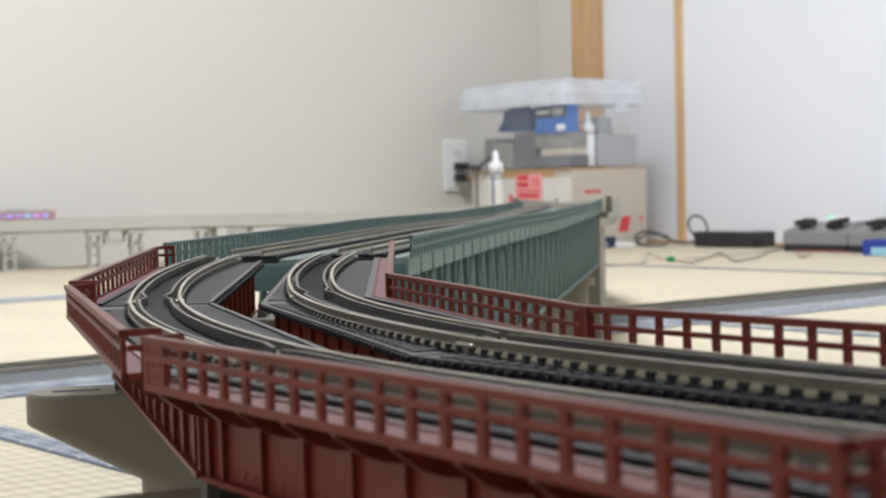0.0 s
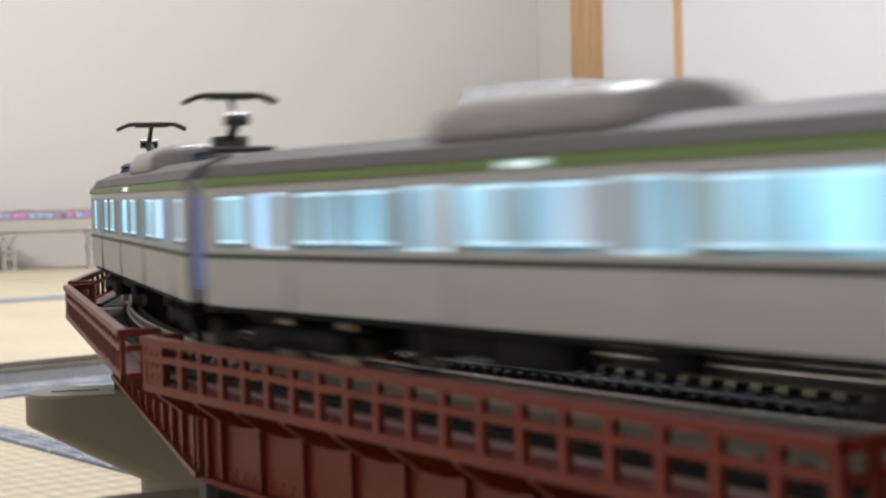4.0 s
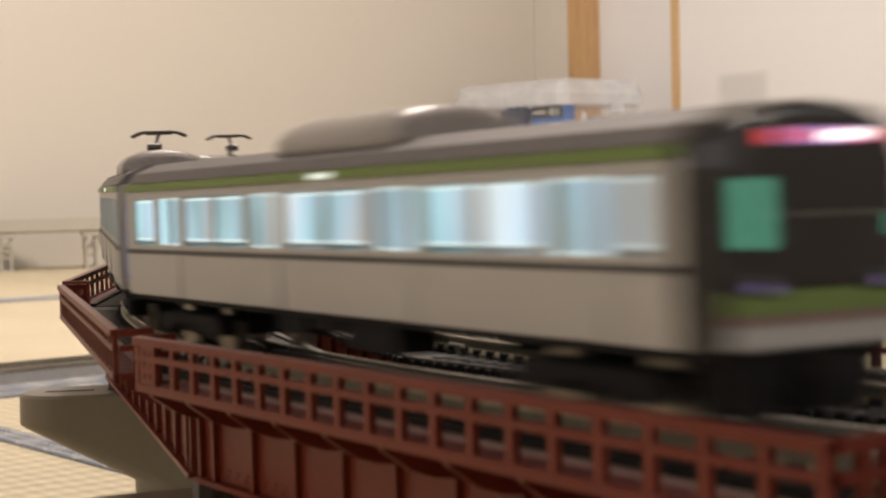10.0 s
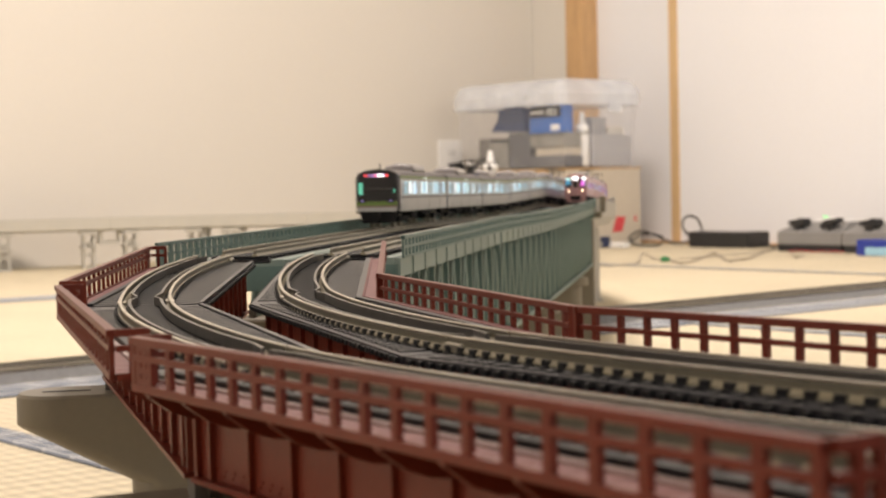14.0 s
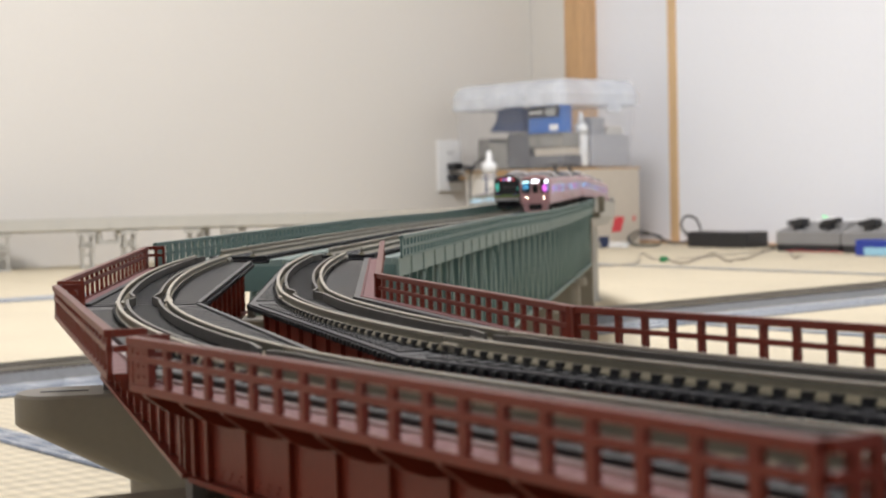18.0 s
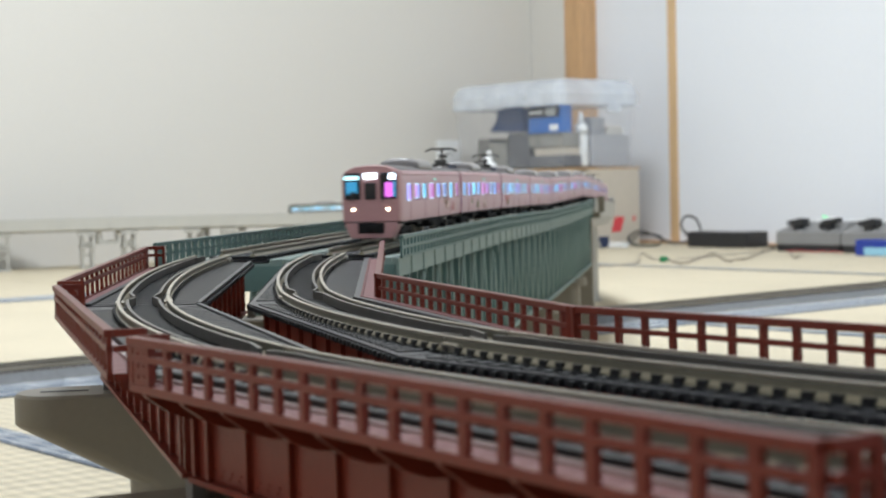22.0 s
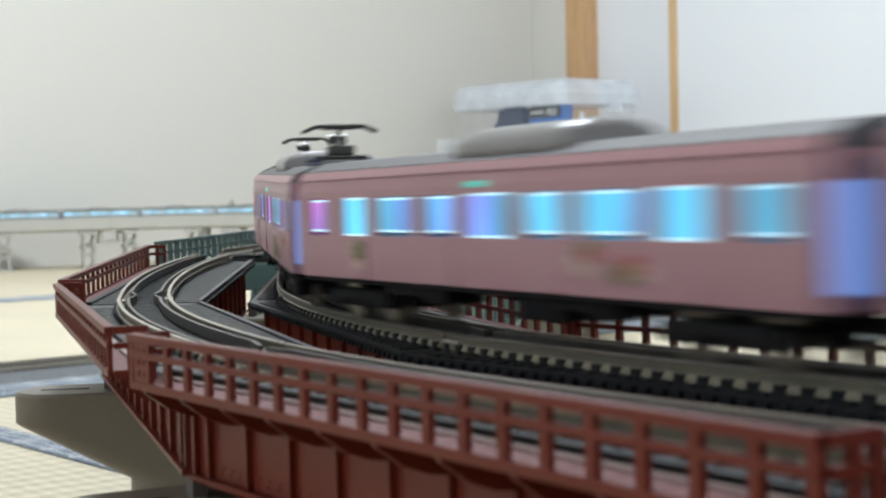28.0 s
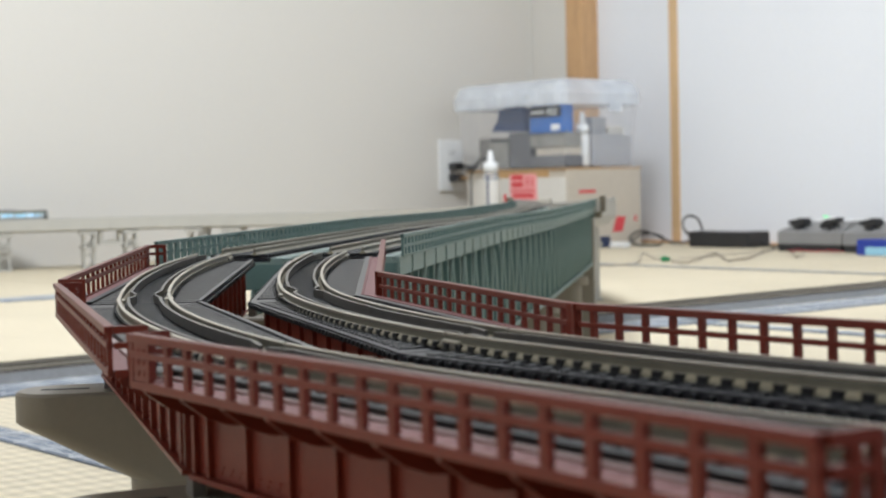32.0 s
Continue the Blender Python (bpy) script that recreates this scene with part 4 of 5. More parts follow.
def car_body(kind, cab, pantos, seed):
    """A carriage; cab: 0 none, 1 at the far end, -1 at the near end."""
    green = kind == "green"
    paint = SILVER if green else PINK
    if green:
        label = "silver model commuter carriage with green stripe and lit windows" if not cab else "silver model cab carriage with black front and lit windows"
    else:
        label = "pink model commuter carriage with violet lit windows" if not cab else "pink model cab carriage with rounded front and lit windows"
    car = thing("train_carriage", label, "model train", kind + " train")
    y0, y1 = -BODY_HALF, BODY_HALF
    if cab == 1:
        y1 -= 0.0042
    if cab == -1:
        y0 += 0.0042
    k = kind + str(cab)
    wz0, wz1 = (0.0130, 0.0192) if green else (0.0127, 0.0184)
    # body: lower wall, window belt with real openings, upper wall and roof
    put("lower_wall", k + "low", lambda: mesh_of("lower_wall", shell_bm(y0, y1, 0.0062, wz0), paint), car)
    put("upper_wall", k + "up", lambda: mesh_of("upper_wall", shell_bm(y0, y1, wz1, 0.0214), paint), car)
    put("roof", k + "roof", lambda: mesh_of("roof", shell_bm(y0, y1, 0.0214, 0.03), ROOF_GREY), car, label="grey roof")
    # doors and windows
    doors = (-0.048, -0.016, 0.016, 0.048) if green else (-0.0426, -0.0142, 0.0142, 0.0426)
    marks = []
    if green:
        for d in doors:
            marks += [(d - 0.0038, d - 0.0003, True), (d + 0.0003, d + 0.0038, True)]
        edges = [y0 + 0.003] + [v for d in doors for v in (d - 0.0054, d + 0.0054)] + [y1 - 0.003]
        for a, b in zip(edges[::2], edges[1::2]):
            if b - a > 0.004:
                n = 1 if b - a < 0.010 else 2
                w = (b - a) / n
                for i in range(n):
                    marks.append((a + i * w + 0.0004, a + (i + 1) * w - 0.0004, False))
    else:
        for i in range(8 if cab else 9):
            c, w = (0.0568 - 0.0151 * i) * (-cab if cab else -1) if cab else -0.0568 + 0.0142 * i, (0.0043 if i % 2 else 0.0036 if i in (0, 8) else 0.0058)
            if y0 + 0.002 < c - w and c + w < y1 - 0.002:
                marks.append((c - w, c + w, i % 3 == 1))
    marks.sort()
    glass = CYAN_LIT if green else VIOLET_LIT
    prev = y0
    for a, b, is_door in marks:
        if a - prev > 1e-5:
            put("pillar", "%spil%.4f" % (k, prev), lambda: mesh_of("pillar", shell_bm(prev, a, wz0, wz1), paint), car)
        lo = wz0 + (0.0 if is_door else 0.0006)
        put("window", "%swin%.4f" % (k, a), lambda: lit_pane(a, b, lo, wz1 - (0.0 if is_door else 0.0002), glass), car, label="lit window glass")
        prev = b
    put("pillar", "%spil%.4f" % (k, prev), lambda: mesh_of("pillar", shell_bm(prev, y1, wz0, wz1), paint), car)
    for sx in (-1, 1):
        for d in doors:
            put("door", "%sdoor%d%.3f" % (k, sx, d), lambda: mesh_of("door", box(*sorted((sx * 0.0097, sx * 0.00992)), d - 0.0042, d + 0.0042, 0.0064, wz0 - 0.0001), paint), car, label="sliding door")
        if green:
            put("green_stripe", "%sstripe%d" % (k, sx), lambda: mesh_of("green_stripe", prism([(sx * 0.00985, 0.0203), (sx * 0.00960, 0.0213), (sx * 0.00985, 0.0213), (sx * 0.01005, 0.0203)], y0, y1), LEAF), car, label="leaf-green stripe")
            put("waist_line", "%swaist%d" % (k, sx), lambda: mesh_of("waist_line", box(*sorted((sx * 0.0097, sx * 0.00995)), y0, y1, 0.0118, 0.0124), LINE_DARK), car, label="dark waist line")
            put("side_sign", "%ssign%d" % (k, sx), lambda: mesh_of("side_sign", box(*sorted((sx * 0.0096, sx * 0.01008)), -0.0026, 0.0026, 0.0204, 0.0210), SIDE_LAMP), car, label="lit side sign")
        else:
            put("side_sign", "%ssign%d" % (k, sx), lambda: mesh_of("side_sign", box(*sorted((sx * 0.0096, sx * 0.0099)), 0.0005, 0.0055, 0.0192, 0.0200, 0.0002), CAB_CYAN), car, label="lit cyan side sign")
            put("roof_edge", "%sedge%d" % (k, sx), lambda: mesh_of("roof_edge", prism([(sx * 0.0094, 0.0211), (sx * 0.0086, 0.0224), (sx * 0.0089, 0.0226), (sx * 0.0098, 0.0212)], y0, y1), PINK), car)
    # roof gear
    if green and any(abs(row[0]) < 0.025 for row in pantos or ()) or not green and any(abs(row[0]) < 0.02 for row in pantos or ()):
        pass
    else:
        hump = [(-0.0074, 0.0232), (-0.0073, 0.0254), (-0.0062, 0.0268), (-0.0035, 0.0278), (0, 0.0281), (0.0035, 0.0278), (0.0062, 0.0268), (0.0073, 0.0254), (0.0074, 0.0232)]

        def cooler():
            bm = bmesh.new()
            rings = []
            for q in (-1, -0.985, -0.95, -0.88, -0.7, -0.35, 0, 0.35, 0.7, 0.88, 0.95, 0.985, 1):
                sc = 1 - abs(q) ** 16 * 0.7
                rings.append([bm.verts.new((x * (0.55 + 0.45 * sc), q * (0.017 if green else 0.0165), 0.0230 + (z - 0.0230) * sc * (0.93 if green else 0.86))) for x, z in hump])
            for k, (r0, r1) in enumerate(zip(rings, rings[1:])):
                for i in range(len(hump) - 1):
                    bm.faces.new((r0[i], r0[i + 1], r1[i + 1], r1[i])).material_index = 0 if 2 < k < 9 else 1
                bm.faces.new((r0[-1], r0[0], r1[0], r1[-1]))
            bm.faces.new(rings[0]).material_index = 1
            bm.faces.new(rings[-1][::-1]).material_index = 1
            bmesh.ops.recalc_face_normals(bm, faces=bm.faces)
            return mesh_of("air_conditioner", bm, (COOLER_GREY, COOLER_END), True)
        for y in ((0.004 if not cab else -0.003 * cab,) if green else (0.0,)):
            put("air_conditioner", kind + "ac", cooler, car, (0, y, 0), "rounded grey roof air conditioner")
    for row in pantos or ():
        pantograph(car, *row)
    for y in (-0.046, 0.046):
        bogie(car, y, kind)
    underframe(car, k, seed)
    for e in (-1, 1):
        if cab != e:
            put("gangway", "gang%d" % e, lambda: mesh_of("gangway", box(-0.0042, 0.0042, *sorted((e * BODY_HALF, e * (BODY_HALF + 0.0022))), 0.0075, 0.0205, 0.0004), GANGWAY), car, label="grey rubber gangway")
        # Glow over the whole end wall stands in for light leaking from inside
        if cab != e:
            put("end_window", "%sendw%d" % (kind, e), lambda: mesh_of("end_window", box(-0.0088, 0.0088, *sorted((e * (BODY_HALF - 0.0004), e * (BODY_HALF + 0.0003))), 0.0078, wz1), END_LIT if green else END_VIOLET), car, label="end wall glowing faintly blue")
        put("coupler", "coup%d" % e, lambda: mesh_of("coupler", box(-0.0015, 0.0015, *sorted((e * (BODY_HALF - 0.006), e * (BODY_HALF + 0.0026))), 0.0040, 0.0056, 0.0003), UNDER), car)
    if not green:
        rnd = random.Random(seed * 7)
        for sx in (-1, 1):
            for n in range(rnd.choice((2, 3))):
                yy, zz = rnd.uniform(-0.05, 0.05), rnd.uniform(0.0085, 0.0108)
                for q in range(4):
                    cy, cz, rr = yy + rnd.uniform(-0.004, 0.004), zz + rnd.uniform(-0.0012, 0.0012), rnd.uniform(0.0010, 0.0021)
                    part("flower_print", prism([(cy + rr * math.cos(w) * (1 + 0.25 * math.cos(5 * w)), cz + rr * math.sin(w) * (0.8 + 0.2 * math.cos(5 * w))) for w in np.linspace(0, 2 * math.pi, 16)[:-1]], *sorted((sx * 0.00975, sx * (0.00996 + 0.00003 * q))), "x"), rnd.choice((FLOWER_RED, FLOWER_GREEN, FLOWER_PALE)), car, "printed flower")
    if cab:
        (green_front if green else pink_front)(car, cab, y1 if cab == 1 else y0)
    for ob in car.children:
        if not ob.name.startswith(("bogie", "coupler", "skirt", "front_coupler")):
            ob.location.z += BODY_LIFT[kind]
    return car


def nose(outline, y_in, y_out, shrink, cab, material, name, car, label=""):
    """A front piece: the outline at the body, drawn in towards the end."""
    bm = bmesh.new()
    rings = []
    zc = sum(z for x, z in outline) / len(outline)
    for f, g in ((0.0, 0.0), (0.45, 0.12), (0.8, 0.45), (1.0, 1.0)):
        y = y_in + (y_out - y_in) * f
        rings.append([bm.verts.new((x * (1 - shrink * g), y, zc + (z - zc) * (1 - shrink * g * 0.6))) for x, z in outline])
    n = len(outline)
    for r0, r1 in zip(rings, rings[1:]):
        for i in range(n):
            bm.faces.new((r0[i], r0[(i + 1) % n], r1[(i + 1) % n], r1[i]))
    bm.faces.new(rings[0])
    bm.faces.new(rings[-1][::-1])
    bmesh.ops.recalc_face_normals(bm, faces=bm.faces)
    return part(name, bm, material, car, label)


def on_face(name, car, cab, y, x0, x1, z0, z1, material, depth=0.0004, bevel=0.0, label=""):
    """A plate on the front; x as seen by somebody who faces the car."""
    q = -1 if cab < 0 else 1
    a, b = sorted((x0 * -q, x1 * -q))
    return part(name, box(a, b, *sorted((y, y + cab * depth)), z0, z1, bevel), material, car, label)


def green_front(car, cab, y_body):
    y_end = cab * BODY_HALF
    nose(SHELL, y_body, y_end, 0.10, cab, BLACK, "front_shell", car, "black front shell")
    on_face("apron", car, cab, y_end - cab * 0.0003, -0.0086, 0.0086, 0.0063, 0.0088, SILVER, 0.0006, label="silver apron under the green band")
    y = y_end
    part("front_mask", prism([(-0.0087, 0.0104), (0.0087, 0.0104), (0.0088, 0.0190), (0.0080, 0.0218), (0.0045, 0.0233), (0, 0.0236), (-0.0045, 0.0233), (-0.0080, 0.0218), (-0.0088, 0.0190)], *sorted((y - cab * 0.0008, y + cab * 0.0007)), bevel=0.0003), BLACK, car, "glossy black front mask")
    y += cab * 0.0007
    on_face("green_band", car, cab, y - cab * 0.0006, -0.0088, 0.0088, 0.0088, 0.0105, LEAF, 0.0006, label="leaf-green front band")
    sign = on_face("destination_sign", car, cab, y, -0.0036, 0.0036, 0.0211, 0.0222, SIGN_LAMP, 0.00015, label="lit destination sign")
    for x0, x1, m in ((-0.0034, -0.0018, BLACK), (-0.0008, 0.0004, RED_LAMP), (0.0008, 0.0032, WHITE_LAMP)):
        on_face("sign_field", sign, cab, y, x0, x1, 0.0213, 0.0220, m, 0.0003)
    for x in (-0.0046, 0.0046):
        on_face("tail_lamp", car, cab, y, x - 0.0006, x + 0.0006, 0.0211, 0.0221, RED_LAMP, 0.0002, label="red tail lamp")
    on_face("cab_window", car, cab, y, -0.0078, -0.0060, 0.0136, 0.0186, CAB_CYAN, 0.00015, label="lit cyan cab window")
    on_face("wiper", car, cab, y, -0.0045, 0.0070, 0.0158, 0.0161, STEEL_DARK, 0.0003)
    on_face("inner_light", car, cab, y, 0.0074, 0.0080, 0.0142, 0.0158, CAB_CYAN, 0.00015, label="faint cyan light")
    # Brown strip stands in for a reflection on the silver apron
    on_face("apron_band", car, cab, y - cab * 0.0006, -0.0088, 0.0088, 0.0080, 0.0088, APRON_BROWN, 0.0004, label="dull pinkish reflection strip under the green band")
    for x in (-0.0062, 0.0062):
        on_face("lamp_recess", car, cab, y - cab * 0.0006, x - 0.0016, x + 0.0016, 0.0100, 0.0116, BLACK, 0.0008, 0.0002, "black lamp recess")
        on_face("head_lamp", car, cab, y, x - 0.0004, x + 0.0004, 0.0104, 0.0111, BLUE_SPOT, 0.0004, label="small bluish head lamp")
    part("skirt", prism([(-0.0080, 0.0063), (0.0080, 0.0063), (0.0066, 0.0020), (-0.0066, 0.0020)], *sorted((y_end - cab * 0.006, y_end - cab * 0.001)), bevel=0.0003), UNDER, car, "dark skirt")
    part("front_coupler", box(-0.0012, 0.0012, *sorted((y_end - cab * 0.001, y_end + cab * 0.0022)), 0.0030, 0.0062, 0.0003), UNDER, car)
    part("aerial", tube([(0.0, y_body - cab * 0.004, 0.0238), (0.0, y_body - cab * 0.004, 0.0268)], 0.0004, 6), STEEL_DARK, car)


def pink_front(car, cab, y_body):
    y_end = cab * BODY_HALF
    nose(SHELL, y_body, y_end, 0.09, cab, PINK_DARK, "front_shell", car, "rounded pink front shell")
    y = y_end
    for x0, x1 in ((-0.0086, -0.0031), (0.0031, 0.0086)):
        on_face("windscreen", car, cab, y - cab * 0.0006, x0, x1, 0.0134, 0.0220, BLACK, 0.0009, 0.0006, "black windscreen")
    y += cab * 0.0003
    on_face("destination_sign", car, cab, y - cab * 0.0003, -0.0022, 0.0022, 0.0199, 0.0218, WHITE_LAMP, 0.0005, 0.0002, "lit white destination sign")
    on_face("door_window", car, cab, y - cab * 0.0003, -0.0018, 0.0018, 0.0134, 0.0188, BLACK, 0.0005, 0.0003, "dark window of the front door")
    on_face("front_door", car, cab, y - cab * 0.0006, -0.0028, 0.0028, 0.0066, 0.0228, PINK_DARK, 0.0004, 0.0002)
    if cab < 0:
        on_face("number_sign", car, cab, y, -0.0084, -0.0036, 0.0197, 0.0210, SIGN_CYAN, 0.0004, 0.0002, "lit sign in the windscreen")
        on_face("number_sign", car, cab, y, 0.0060, 0.0083, 0.0198, 0.0216, WHITE_LAMP, 0.0004, 0.0003, "lit sign in the windscreen")
    on_face("cab_light", car, cab, y, -0.0078, -0.0042, 0.0152, 0.0191, CAB_BLUE, 0.00045, 0.0003, "blue light inside the cab")
    on_face("driver_desk", car, cab, y, -0.0066, -0.0046, 0.0142, 0.0160, BLACK, 0.0006, 0.0003, "dark driver's desk")
    on_face("cab_light", car, cab, y, 0.0048, 0.0073, 0.0142, 0.0188, CAB_PINK, 0.00045, 0.0003, "magenta light inside the cab")
    on_face("cab_light", car, cab, y, 0.0074, 0.0083, 0.0142, 0.0192, CAB_BLUE, 0.00045, 0.0002, "blue light inside the cab")
    for x in (-0.0060, 0.0040):
        on_face("wiper", car, cab, y, x, x + 0.0003, 0.0128, 0.0160, LINE_DARK, 0.0007)
    for x in (-0.0056, 0.0056):
        lens = part("head_lamp", prism([(x + 0.00048 * math.cos(a), 0.0103 + 0.00048 * math.sin(a)) for a in np.linspace(0, 2 * math.pi, 13)[:-1]], *sorted((y_end - cab * 0.0006, y_end + cab * 0.0003))), WARM_LAMP, car, "bright warm head lamp")
    part("skirt", prism([(-0.0085, 0.0066), (0.0085, 0.0066), (0.0083, 0.0050), (0.0066, 0.0014), (-0.0066, 0.0014), (-0.0083, 0.0050)], *sorted((y_end - cab * 0.009, y_end + cab * 0.0001)), bevel=0.0004), PINK_DARK, car, "pink skirt")
    on_face("coupler_pocket", car, cab, y_end, -0.0042, 0.0042, 0.0030, 0.0064, UNDER, 0.0003, 0.0002, "dark coupler opening")
    part("front_coupler", box(-0.0014, 0.0014, *sorted((y_end, y_end + cab * 0.0018)), 0.0034, 0.0054, 0.0003), UNDER, car)
    part("buffer_bar", box(-0.0087, 0.0087, *sorted((y_end - cab * 0.001, y_end + cab * 0.0005)), 0.0064, 0.0070, 0.0001), PINK_DARK, car)


N_CARS = 10
GREEN_PANTO = {1: [(0.046, False), (-0.045, True)], 3: [(-0.045, False), (0.03, True)], 7: [(0.042, False), (-0.052, True)]}
PINK_PANTO = {1: [(-0.052, False, 0.0010)], 2: [(-0.052, True, 0.0010)], 7: [(-0.052, False, 0.0022)], 8: [(-0.052, True, 0.0022)]}
# the green train runs away from the eye, car 0 leads; the pink one comes, car 0 leads
GREEN_CARS = [car_body("green", 1 if i == 0 else (-1 if i == N_CARS - 1 else 0), GREEN_PANTO.get(i), 10 + i) for i in range(N_CARS)]
PINK_CARS = [car_body("pink", -1 if i == 0 else (1 if i == N_CARS - 1 else 0), PINK_PANTO.get(i), 40 + i) for i in range(N_CARS)]

# seconds and the place of the green train's tail on its track, then of the pink train's nose
A0, B0 = run_at(0.2, OUTER), run_at(0.21, INNER)
GREEN_TAIL = [(t, A0 - (10 - i) * PITCH) for i, t in enumerate((2.14, 2.96, 3.80, 4.60, 5.38, 6.19, 6.99, 7.84, 8.69, 9.55, 10.42))]
GREEN_TAIL = [(0.0, A0 - 10 * PITCH - 2.14 * 0.17)] + GREEN_TAIL
GREEN_TAIL += [(t, run_at(s, OUTER)) for t, s in ((11, 0.294), (11.5, 0.369), (12, 0.447), (13, 0.592), (14, 0.722), (14.5, 0.787), (16.5, 1.027), (17.2, 1.107), (18.2, 1.228))]
GREEN_HEAD_FAR = [(20.6, 2.77), (21, 2.845), (22, 3.055), (23, 3.21), (24, 3.375)]
GREEN_TAIL_FAR = [(30, 3.165), (32, 3.485)]
GREEN_TAIL += [(t, run_at(s, OUTER) - 10 * PITCH) for t, s in GREEN_HEAD_FAR] + [(t, run_at(s, OUTER)) for t, s in GREEN_TAIL_FAR]
PINK_NOSE = [(t, run_at(s, INNER)) for t, s in ((0, 3.48), (1, 3.37), (2, 3.245), (9.0, 2.17), (10, 1.92), (11, 1.68), (12, 1.548), (13, 1.476), (14, 1.403), (15, 1.33), (16.5, 1.221), (17.5, 1.129), (18.3, 1.045),
                                                 (19, 0.958), (20, 0.840), (21, 0.702), (22, 0.553), (22.5, 0.457), (23.0, 0.355), (23.3, 0.2945), (23.5, 0.251))]
PINK_NOSE += [(t, B0 - i * PITCH) for i, t in enumerate((23.70, 24.39, 25.07, 25.74, 26.41, 27.07, 27.75, 28.38, 29.01, 29.61, 30.21))]
PINK_NOSE += [(32.0, B0 - 10 * PITCH - 1.77 * 0.225)]


def smooth_run(rows, t):
    """The place at t: the average of the straight runs between rows over a short time, so that the speed changes gently."""
    ts, vs = [r[0] for r in rows], [r[1] for r in rows]
    ts = [ts[0] - 1] + ts + [ts[-1] + 1]
    vs = [vs[0] - (vs[1] - vs[0]) / (ts[2] - ts[1])] + vs + [vs[-1] + (vs[-1] - vs[-2]) / (ts[-2] - ts[-3])]
    return float(np.mean(np.interp(np.linspace(t - 0.35, t + 0.35, 15), ts, vs)))


def car_pose(run, off):
    a, b = (on_line(s_at(run + d, off), off)[0] for d in (-0.046, 0.046))
    y = (b - a).normalized()
    x = y.cross(Vector((0, 0, 1))).normalized()
    m = Matrix((x, y, x.cross(y))).transposed().to_4x4()
    return Matrix.Translation((a + b) / 2) @ m


def motions():
    times = [round(0.2 * i, 2) for i in range(161)]
    for i, car in enumerate(GREEN_CARS):
        walk(car, [(t, car_pose(smooth_run(GREEN_TAIL, t) + (N_CARS - 1 - i + 0.5) * PITCH, OUTER)) for t in times])
    for i, car in enumerate(PINK_CARS):
        walk(car, [(t, car_pose(smooth_run(PINK_NOSE, t) + (i + 0.5) * PITCH, INNER)) for t in times])


# ---- things in the corner and along the doors ----
WHITE_PLASTIC = shader("white_plastic", (0.78, 0.78, 0.77), 0.35, vary=0.02, grain=200, coarse=20)
CARD_WHITE = shader("white_card", (0.66, 0.63, 0.58), 0.85, vary=0.05, grain=120, coarse=9)
CARD_BEIGE = shader("plain_card", (0.52, 0.46, 0.38), 0.9, vary=0.06, grain=120, coarse=9)
CARD_BROWN = shader("brown_card", (0.48, 0.30, 0.14), 0.9, vary=0.06, grain=120, coarse=9)
PRINT_RED = shader("red_print", (0.62, 0.06, 0.07), 0.7, vary=0.05, grain=200)
PRINT_PINK = shader("pink_sticker", (0.80, 0.33, 0.33), 0.6, vary=0.03, grain=200)
PRINT_NAVY = shader("navy_print", (0.02, 0.035, 0.09), 0.5, vary=0.1, grain=200)
PRINT_BLACK = shader("black_print", (0.012, 0.014, 0.02), 0.5, vary=0.1, grain=200)
PRINT_BLUE = shader("blue_print", (0.015, 0.13, 0.46), 0.45, vary=0.06, grain=200, coarse=30)
DEEP_BLUE = shader("deep_blue_card", (0.018, 0.042, 0.29), 0.45, vary=0.06, grain=200, coarse=30)
BLUE_TOOL = shader("blue_tool_plastic", (0.004, 0.026, 0.105), 0.4, vary=0.08, grain=200, coarse=30)
GREY_CASE = shader("grey_case", (0.38, 0.38, 0.40), 0.5, vary=0.05, grain=300, coarse=20)
THROTTLE_GREY = shader("throttle_grey", (0.23, 0.225, 0.22), 0.5, vary=0.05, grain=300, coarse=20)
BLACK_PLASTIC = shader("black_plastic", (0.02, 0.02, 0.022), 0.45, vary=0.2, grain=300, coarse=40)
CLUTTER = [shader("dull_packet_paper", c, 0.8, vary=0.3, grain=60, coarse=14) for c in ((0.13, 0.13, 0.14), (0.26, 0.25, 0.23), (0.20, 0.19, 0.18))]
GREEN_PLUG = shader("green_plug", (0.02, 0.22, 0.08), 0.4, vary=0.1, grain=300)
WIRE_PALE = shader("pale_wire", (0.30, 0.26, 0.22), 0.5, vary=0.1, grain=300)
WIRE_BROWN = shader("brown_wire", (0.11, 0.07, 0.05), 0.5, vary=0.1, grain=300)
SLEEVE = shader("tan_sleeve", (0.38, 0.24, 0.12), 0.6, vary=0.1, grain=300)
PALE_BLUE = shader("pale_blue_print", (0.30, 0.55, 0.68), 0.5, vary=0.04, grain=200)
GREEN_LED = glow("green_pilot_light", (0.10, 0.85, 0.28), 1.6)


